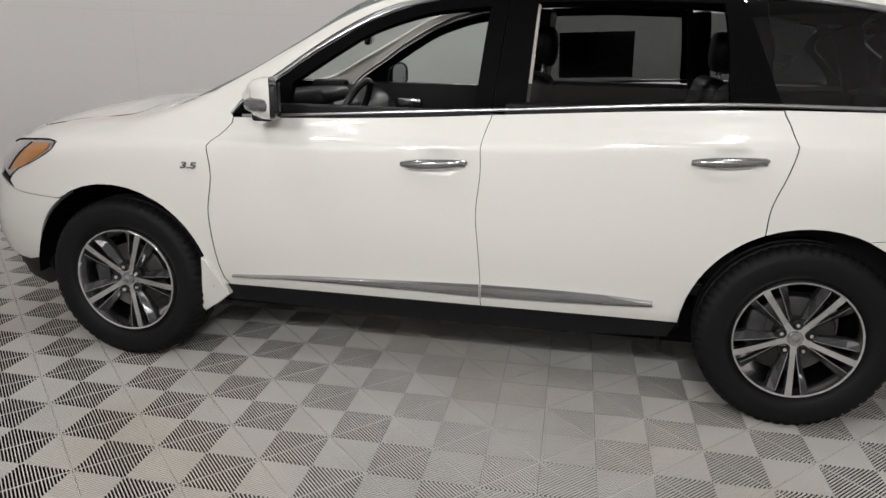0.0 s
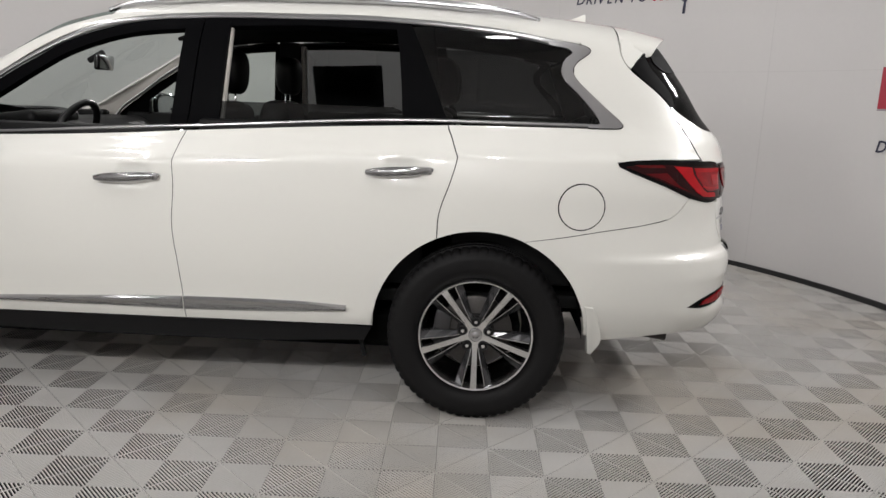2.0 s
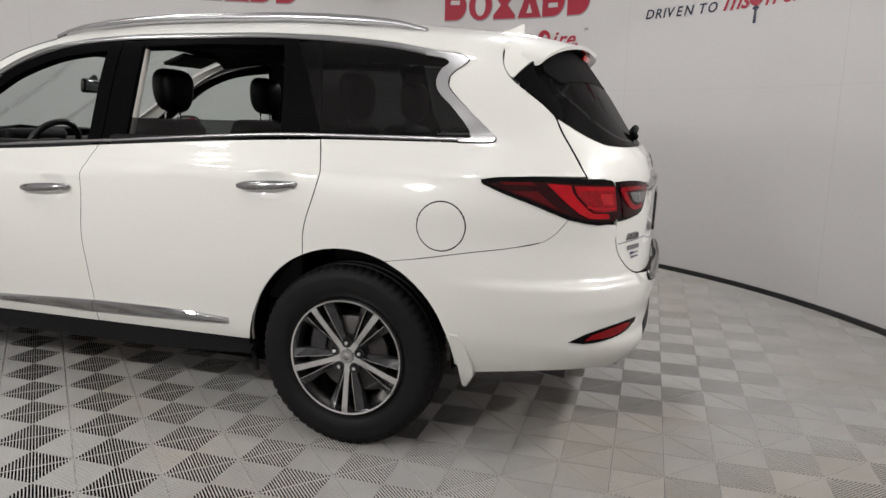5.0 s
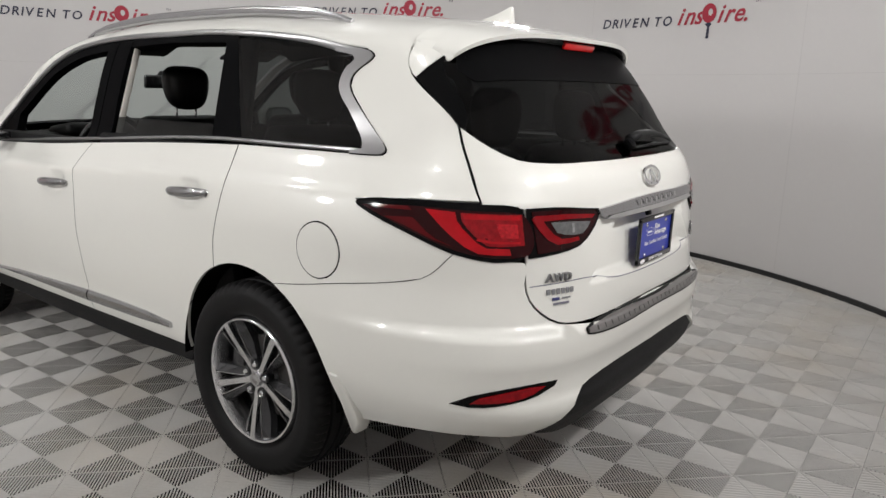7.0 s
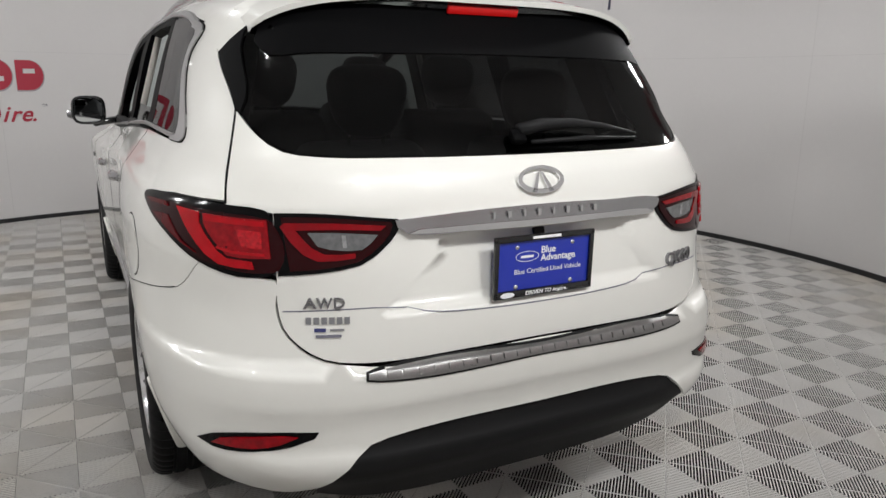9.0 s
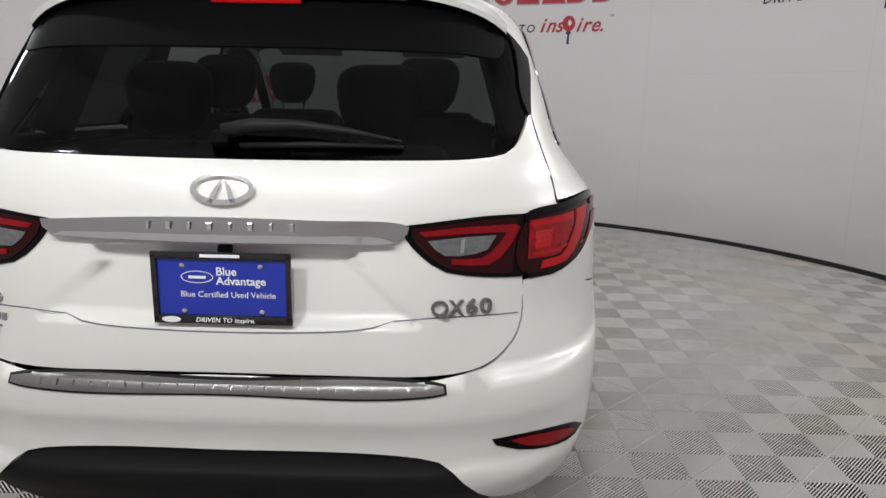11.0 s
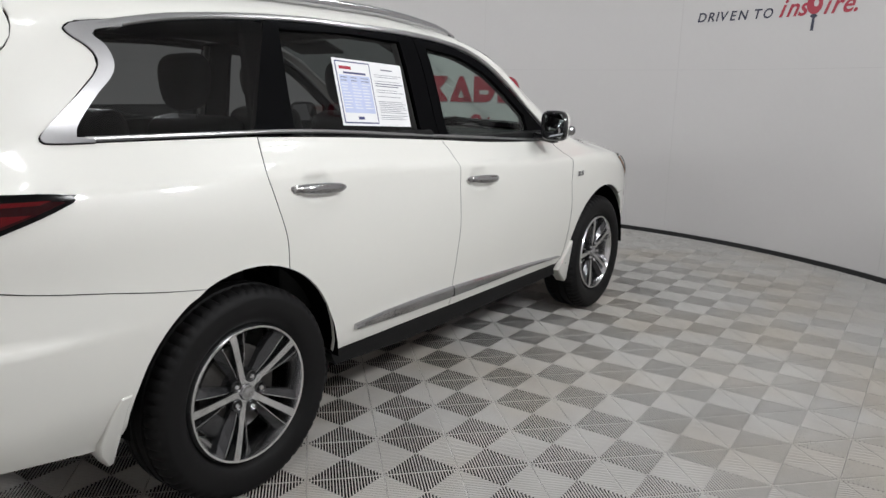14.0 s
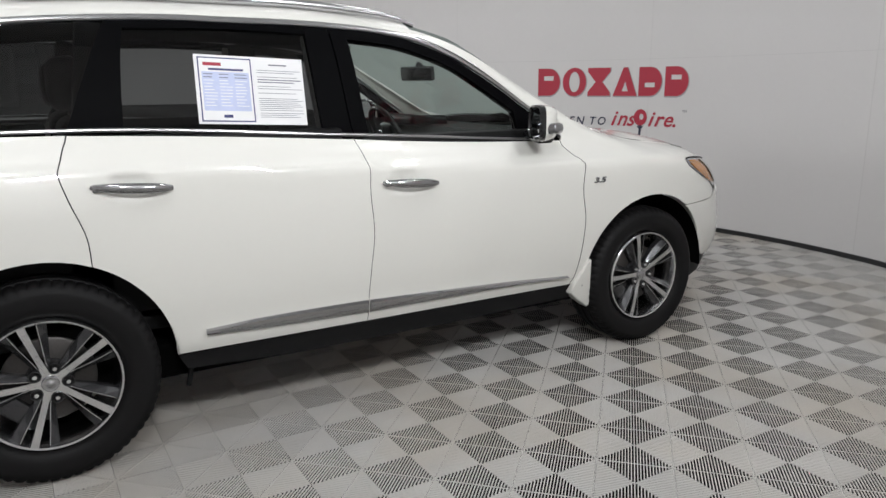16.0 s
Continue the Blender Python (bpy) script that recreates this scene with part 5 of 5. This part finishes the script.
# maker's emblem: an oval ring broken by two inner legs, and bars for its name
p, m = back_spot(0, 1.177, .005)
outer, hole = oval(0, 0, .073, .038, n=48), oval(0, .002, .060, .027, n=48)
em = flat_mesh([outer, hole])
bm = bmesh.new()
bm.from_mesh(em)
r = bmesh.ops.extrude_face_region(bm, geom=bm.faces[:])
bmesh.ops.translate(bm, vec=(0, 0, .006), verts=[v for v in r["geom"] if isinstance(v, bmesh.types.BMVert)])
bmesh.ops.transform(bm, matrix=Matrix.Translation(p) @ m, verts=bm.verts)
emblem = part("emblem", bm, CHROME, gate, "chrome oval maker's emblem")
for s in (1, -1):
    part("emblem_leg", prism_bm([(s * .002, .022), (s * .010, .018), (s * .034, -.032), (s * .020, -.034)][::s], .006, Matrix.Translation(p) @ m), CHROME, emblem)
for k in range(8):
    y = .161 - .046 * k
    p, m = back_spot(y, 1.098, .024)
    part("name_bar", box_bm(.006 if k % 2 == 0 else .010, .018, .004, Matrix.Translation(p) @ m, .001), CHROME, bar, "raised chrome mark")
p, m = back_spot(.0, 1.052, .010)
part("gate_button", box_bm(.034, .014, .02, Matrix.Translation(p) @ m, .004), BLACK_PLASTIC, gate, "black tailgate switch", True)

# the crease's shade line, drawn as a thin dark grey strip on the skin
L = smooth_line([r_(.682, .882), r_(.56, .887), r_(.44, .886), r_(.34, .866), r_(.18, .855), r_(0, .852)] + [(-a, z) for a, z in [r_(.18, .855), r_(.34, .866), r_(.44, .886), r_(.56, .887), r_(.682, .882)]], closed=False)
strip("fold_line", L, .0035, INK, gate, "thin grey strip for the fold's shade across the tailgate", off=.0002, thick=.0009)

# number plate in its frame
pm = Matrix.Translation((-1.150, 0, .958)) @ facing((-1, 0, -.02)) @ pose(0, 0, 0, 0, 0, 0)
plate = part("number_plate", box_bm(.300, .148, .004, pm, .001), PLATE_BLUE, car, "blue dealer plate in a black frame")
bm = bmesh.new()
for x, y, w, h in ((0, .0755, .318, .016), (0, -.0745, .318, .020), (-.1525, 0, .013, .160), (.1525, 0, .013, .160)):
    box_bm(w, h, .012, pm @ Matrix.Translation((x, y, .004)), .002, bm=bm)
part("plate_frame", bm, BLACK_GLOSS, plate, "black plate frame", True)


def on_plate(me, x, y, material, name):
    me.transform(pm @ Matrix.Translation((x, y, .0035)))
    me.materials.clear()
    me.materials.append(material)
    ob = new(name, me)
    ob.parent = plate


on_plate(text_mesh("Blue", .027, .0003, 0, .0004), -.013, .030, WHITE_INK, "plate_text")
on_plate(text_mesh("Advantage", .027, .0003, 0, .0004), -.013, .008, WHITE_INK, "plate_text")
on_plate(text_mesh("Blue Certified Used Vehicle", .0195, .0003), -.096, -.022, WHITE_INK, "plate_text")
on_plate(flat_mesh([oval(-.056, .025, .037, .0145, n=32), oval(-.056, .025, .035, .0128, n=32)]), 0, 0, WHITE_INK, "plate_oval")
on_plate(flat_mesh([rect(-.076, .021, -.036, .028)]), 0, 0, WHITE_INK, "plate_oval_bar")
me = text_mesh("DRIVEN TO inspire.", .0155, .0003, .2, .0003, 1.05)
me.transform(Matrix.Translation((0, 0, .0072)))
on_plate(me, -.062, -.0795, WHITE_INK, "frame_text")
on_plate(flat_mesh([rect(-.045, .0725, .045, .080)]).copy(), 0, 0, WHITE_INK, "frame_bar")
bpy.data.objects["frame_bar"].data.transform(Matrix.Translation((-.0075, 0, 0)))
on_plate(flat_mesh([oval(-.118, -.0745, .022, .0075, n=24)]), 0, 0, WHITE_INK, "frame_oval")
bpy.data.objects["frame_oval"].data.transform(Matrix.Translation((-.0075, 0, 0)))
for x, y in ((-.089, .052), (.089, .052), (-.089, -.056), (.089, -.056)):
    v, f = revolve([(0, .005), (.005, .0045), (.007, .002), (.007, 0)], 12)
    mesh_ob("plate_screw", [pm @ Vector((a + x, c + y, b + .002)) for a, b, c in v], f, CHROME, plate, "screw")

# rear wiper
def gl(y, z, off):
    p, m = back_spot(y, z, off)
    return p


v, f = tube([gl(.02, 1.290, .02), gl(-.05, 1.298, .034), gl(-.16, 1.300, .034), gl(-.27, 1.292, .028), gl(-.395, 1.276, .016)], [.020, .017, .013, .009, .004], 8)
wip = mesh_ob("rear_wiper", v, f, BLACK_PLASTIC, car, "black rear wiper")
v, f = tube([gl(-.02, 1.268, .006), gl(-.2, 1.272, .008), gl(-.40, 1.270, .006)], [.007, .008, .004], 6)
mesh_ob("blade", v, f, BLACK_PLASTIC, wip, "rubber blade")
part("wiper_hub", box_bm(.05, .045, .03, Matrix.Translation(gl(.025, 1.278, .014)) @ back_spot(.025, 1.278)[1], .014), FIN_BLACK, wip, "", True)

# ---- cabin ----
def cushion(sx, sy, sz, m, material, name, parent, label="", bev=.05):
    ob = part(name, box_bm(sx, sy, sz, m, bev, 4), material, parent, label, True)
    return ob


def seat(x, y, wide=.52, high=.62, rest=True, hz=1.40):
    e = empty("seat", parent=car)
    tagged(e, "black leather seat")
    cushion(.52, wide, .20, pose(x + .28, y, .66, 0, -6, 0), LEATHER, "seat_cushion", e)
    cushion(.16, wide - .04, high, pose(x - .02, y, 1.00, 0, -14, 0), LEATHER, "backrest", e, bev=.06)
    if rest:
        hx = x - .10
        for k in (-.055, .055):
            v, f = tube([(hx, y + k, 1.24), (hx - .012, y + k, hz - .06)], .006, 8)
            mesh_ob("headrest_post", v, f, CHROME, e, "chrome post")
        m, n, v = pose(hx - .015, y, hz, 0, -8, 0), 20, []
        for k in range(13):
            a = -math.pi / 2 + math.pi * k / 12
            c, d = math.cos(a) ** .55, math.copysign(abs(math.sin(a)) ** .8, math.sin(a))
            wide_k = .118 + .020 * d
            for i in range(n):
                b = 2 * math.pi * i / n
                cb, sb = math.cos(b), math.sin(b)
                v.append(m @ Vector((.068 * c * math.copysign(abs(cb) ** .8, cb) + .012 * d, wide_k * c * math.copysign(abs(sb) ** .7, sb), .105 * d)))
        f = [(k * n + i, k * n + (i + 1) % n, k * n + n + (i + 1) % n, k * n + n + i) for k in range(12) for i in range(n)]
        mesh_ob("headrest", v, f, LEATHER, e)
    return e


seat(1.31, .37, hz=1.445)
seat(1.225, -.37, hz=1.445)
seat(.30, .40, hz=1.43)
seat(.30, -.40, hz=1.43)
seat(-.52, .30, .46, .5, hz=1.37)
seat(-.52, -.30, .46, .5, hz=1.37)
# dashboard, wheel and mirror
bm = bmesh.new()
pr = [(1.98, .70), (2.03, .98), (2.07, 1.12), (2.17, 1.178), (2.40, 1.178), (2.64, 1.165), (2.64, .70)]
rows = [[bm.verts.new((x, y, z)) for x, z in pr] for y in (-.74, .74)]
for r in rows:
    bm.faces.new(r)
for k in range(len(pr)):
    l = (k + 1) % len(pr)
    bm.faces.new((rows[0][k], rows[0][l], rows[1][l], rows[1][k]))
bmesh.ops.bevel(bm, geom=[e for e in bm.edges if abs(e.verts[0].co.y - e.verts[1].co.y) > 1], offset=.03, segments=3, affect="EDGES", profile=.5)
dash = part("dashboard", bm, TRIM_DARK, car, "dark dashboard", True)
cushion(.26, .40, .07, pose(2.18, .37, 1.19, 0, 8, 0), TRIM_DARK, "instrument_hood", dash, bev=.03)
st = empty("steering_wheel", "black leather steering wheel", parent=car)
st.matrix_basis = pose(1.985, .37, 1.115, 0, 64, 0)
v, f = [], []
for i in range(48):
    a = 2 * math.pi * i / 48
    for k in range(10):
        b = 2 * math.pi * k / 10
        r = .178 + .017 * math.cos(b)
        v.append((r * math.cos(a), r * math.sin(a), .017 * math.sin(b)))
f = [(i * 10 + k, ((i + 1) % 48) * 10 + k, ((i + 1) % 48) * 10 + (k + 1) % 10, i * 10 + (k + 1) % 10) for i in range(48) for k in range(10)]
mesh_ob("wheel_rim", v, f, LEATHER, st, "leather rim")
part("wheel_boss", box_bm(.15, .16, .05, Matrix.Translation((.01, 0, .02)), .02, 3), TRIM_DARK, st, "", True)
for a in (90, -90, 0):
    part("wheel_spoke", box_bm(.12, .035, .02, pose(0, 0, 0, 0, 0, a) @ Matrix.Translation((.11, 0, .008)), .006), SATIN_METAL, st, "", True)
v, f = tube([(2.11, .37, 1.05), (1.995, .37, 1.11)], .035, 12)
mesh_ob("column", v, f, TRIM_DARK, st)
st.children[-1].matrix_parent_inverse = st.matrix_basis.inverted()
mir_e = part("cabin_mirror", box_bm(.03, .28, .08, pose(2.0, 0, 1.475, 0, -6, 12), .014, 3), BLACK_GLOSS, car, "black inner mirror", True)
part("mirror_stalk", box_bm(.10, .03, .03, pose(2.04, 0, 1.505, 0, 30, 0), .01), BLACK_PLASTIC, mir_e, "", True)
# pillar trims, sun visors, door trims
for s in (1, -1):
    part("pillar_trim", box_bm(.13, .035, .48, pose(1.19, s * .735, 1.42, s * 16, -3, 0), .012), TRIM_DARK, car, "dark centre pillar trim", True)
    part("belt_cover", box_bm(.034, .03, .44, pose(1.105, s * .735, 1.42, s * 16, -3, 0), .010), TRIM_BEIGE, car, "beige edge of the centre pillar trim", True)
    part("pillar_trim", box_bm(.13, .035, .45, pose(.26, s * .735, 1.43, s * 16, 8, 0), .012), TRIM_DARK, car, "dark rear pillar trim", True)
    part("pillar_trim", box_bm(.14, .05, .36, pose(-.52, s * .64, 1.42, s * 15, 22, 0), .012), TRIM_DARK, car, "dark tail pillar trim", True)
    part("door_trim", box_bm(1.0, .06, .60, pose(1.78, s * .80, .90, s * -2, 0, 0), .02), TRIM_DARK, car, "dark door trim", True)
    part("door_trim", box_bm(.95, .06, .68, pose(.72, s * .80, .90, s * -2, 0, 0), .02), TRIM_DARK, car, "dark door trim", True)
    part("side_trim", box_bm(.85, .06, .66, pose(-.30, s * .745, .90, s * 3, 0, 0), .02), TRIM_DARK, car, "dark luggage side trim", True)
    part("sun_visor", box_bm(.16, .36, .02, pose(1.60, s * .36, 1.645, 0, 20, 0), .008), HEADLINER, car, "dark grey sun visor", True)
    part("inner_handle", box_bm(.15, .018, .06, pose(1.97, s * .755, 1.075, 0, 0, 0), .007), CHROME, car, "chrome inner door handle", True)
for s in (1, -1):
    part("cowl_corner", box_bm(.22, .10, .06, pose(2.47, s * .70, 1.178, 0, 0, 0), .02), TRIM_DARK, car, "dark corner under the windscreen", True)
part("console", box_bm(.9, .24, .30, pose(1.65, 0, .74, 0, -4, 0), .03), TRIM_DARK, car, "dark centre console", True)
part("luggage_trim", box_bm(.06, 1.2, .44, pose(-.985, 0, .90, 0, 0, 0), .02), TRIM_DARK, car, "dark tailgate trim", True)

# window sticker: two sheets on the right rear door glass
def on_side_glass(x, z):
    p = skin(np.array([s_(x, z)[0]]), np.array([z]))
    n = skin_normal(p)[0]
    return Vector((p[0] - n * .009) * (1, -1, 1)), facing(n * (1, -1, 1))


pc, pmx = on_side_glass(.835, 1.398)
sm = Matrix.Translation(pc) @ pmx @ pose(0, 0, 0, 0, 0, -2.6)
pw, ph = .435, .275
sticker = part("window_sticker", box_bm(pw, ph, .0012, sm), WHITE_PAPER, rdoors[1], "white printed sales sheets on the glass")


def on_paper(x0, y0, x1, y1, mt, name, up=.0012):
    part(name, box_bm(x1 - x0, y1 - y0, .0008, sm @ Matrix.Translation(((x0 + x1) / 2, (y0 + y1) / 2, up))), mt, sticker)


on_paper(-.205, -.128, .004, .128, NAVY, "sheet_border")
on_paper(-.2, -.123, -.001, .123, WHITE_PAPER, "sheet", .0016)
on_paper(-.192, -.085, -.009, .070, PALE_BLUE, "sheet_tint", .0020)
on_paper(-.185, .094, -.115, .107, LOGO_RED, "print_bar", .0020)
on_paper(-.165, .076, -.03, .084, NAVY, "print_bar", .0020)
random.seed(4)
for c in range(3):
    for k in range(11):
        x = -.186 + c * .060
        y = .062 - k * .0125
        on_paper(x, y - .003, x + random.uniform(.030, .052), y, WHITE_PAPER if k > 1 else INK, "print_bar", .0024)
on_paper(-.12, -.112, -.085, -.100, NAVY, "print_bar", .0020)
on_paper(.075, .105, .150, .110, INK, "print_bar")
for k, y in enumerate([.085, .076, .058, .046, .036, .020, .010, -.008, -.03, -.038, -.046, -.054, -.062, -.070, -.078, -.090, -.098, -.106]):
    on_paper(.025, y - .0018, .205 - random.uniform(0, .05) * (k % 3 != 0), y + (.002 if k in (3, 4) else 0), INK, "print_bar")

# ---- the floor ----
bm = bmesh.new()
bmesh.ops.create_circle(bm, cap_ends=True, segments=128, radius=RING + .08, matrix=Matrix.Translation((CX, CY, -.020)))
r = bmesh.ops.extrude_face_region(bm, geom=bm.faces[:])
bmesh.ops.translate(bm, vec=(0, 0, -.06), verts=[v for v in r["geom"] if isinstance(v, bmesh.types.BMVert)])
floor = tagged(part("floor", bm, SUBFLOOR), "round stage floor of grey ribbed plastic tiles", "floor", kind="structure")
TA, RIBS, TURN = .2855, 25, 45.75
OU, OV = -.049, .0205


def tile_arrays():
    """One tile: four triangles of ribs, each running from its edge to the diagonals, with a thin edge bar."""
    v, f = [], []
    h, pitch = TA / 2, TA / RIBS

    def bar(pts, top=None, z0=-.019, z1=0.0, zm=-.005):
        """A bar with sloping shoulders: top is its narrow upper face, pts its full width."""
        k = len(v)
        top = top or pts
        v.extend([(x, y, z1) for x, y in top] + [(x, y, zm) for x, y in pts] + [(x, y, z0) for x, y in pts])
        f.append((k, k + 1, k + 2, k + 3))
        for lay in (0, 4):
            for i in range(4):
                j = (i + 1) % 4
                f.append((k + lay + j, k + lay + i, k + lay + 4 + i, k + lay + 4 + j))

    for q in range(4):
        c, s = [(1, 0), (0, 1), (-1, 0), (0, -1)][q]
        for i in range(RIBS):
            o = (i - (RIBS - 1) / 2) * pitch
            faces = []
            for w in (pitch * .19, pitch * .16):
                a0, a1 = abs(o - w), abs(o + w)
                if abs(o) < w:
                    a0 = a1 = w
                e = h - .003
                pts = [(min(a0 + .001, h - .008), o - w), (e, o - w), (e, o + w), (min(a1 + .001, h - .008), o + w)]
                faces.append([(x * c - y * s, x * s + y * c) for x, y in pts])
            bar(faces[0], faces[1])
        for d in (.0014, .030, .058, .088, .115):        # the edge bar, and cross bars deep between the ribs
            e, up = h - d, -.0032 if d < .01 else -.0135
            bar([(x * c - y * s, x * s + y * c) for x, y in [(e - .0009, -e), (e + .0009, -e), (e + .0009, e), (e - .0009, e)]], None, -.019, up, up - .002)
    return np.array(v), f


TV, TF = tile_arrays()
# shade in the grooves painted near-black: the ribs' lower walls and deep cross bars
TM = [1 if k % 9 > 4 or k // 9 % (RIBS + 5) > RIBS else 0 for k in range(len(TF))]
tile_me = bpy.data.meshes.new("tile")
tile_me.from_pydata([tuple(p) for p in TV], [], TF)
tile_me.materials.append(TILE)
tile_me.materials.append(TILE_SHADE)
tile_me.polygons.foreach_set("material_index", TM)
ca, sa = math.cos(radians(TURN)), math.sin(radians(TURN))
spots = []
for i in range(-26, 27):
    for j in range(-26, 27):
        u, w = OU + (i + .5) * TA, OV + (j + .5) * TA
        x, y = u * ca - w * sa, u * sa + w * ca
        if math.hypot(x - CX, y - CY) < RING + .17:
            spots.append((x, y))
# the tiles along the car's two sides and behind it are single pieces; the others are one mesh
spots.sort(key=lambda p: abs(math.hypot((p[0] - .9) * .8, p[1]) - 1.75))
near, rest = spots[:300], spots[300:]
for x, y in near:
    t = new("tile", tile_me)
    t.matrix_basis = pose(x, y, random.uniform(-.0004, .0004), 0, 0, TURN)
    t.parent = floor
V = np.concatenate([np.stack([TV[:, 0] * ca - TV[:, 1] * sa + x, TV[:, 0] * sa + TV[:, 1] * ca + y, TV[:, 2]], -1) for x, y in rest])
n = len(TV)
FF = [tuple(k * n + q for q in f) for k in range(len(rest)) for f in TF]
far = mesh_ob("tile_field", V, FF, TILE, floor, smooth=False)
far.data.materials.append(TILE_SHADE)
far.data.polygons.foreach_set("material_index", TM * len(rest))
tagged(far, "grey ribbed floor tiles", kind="stuff")
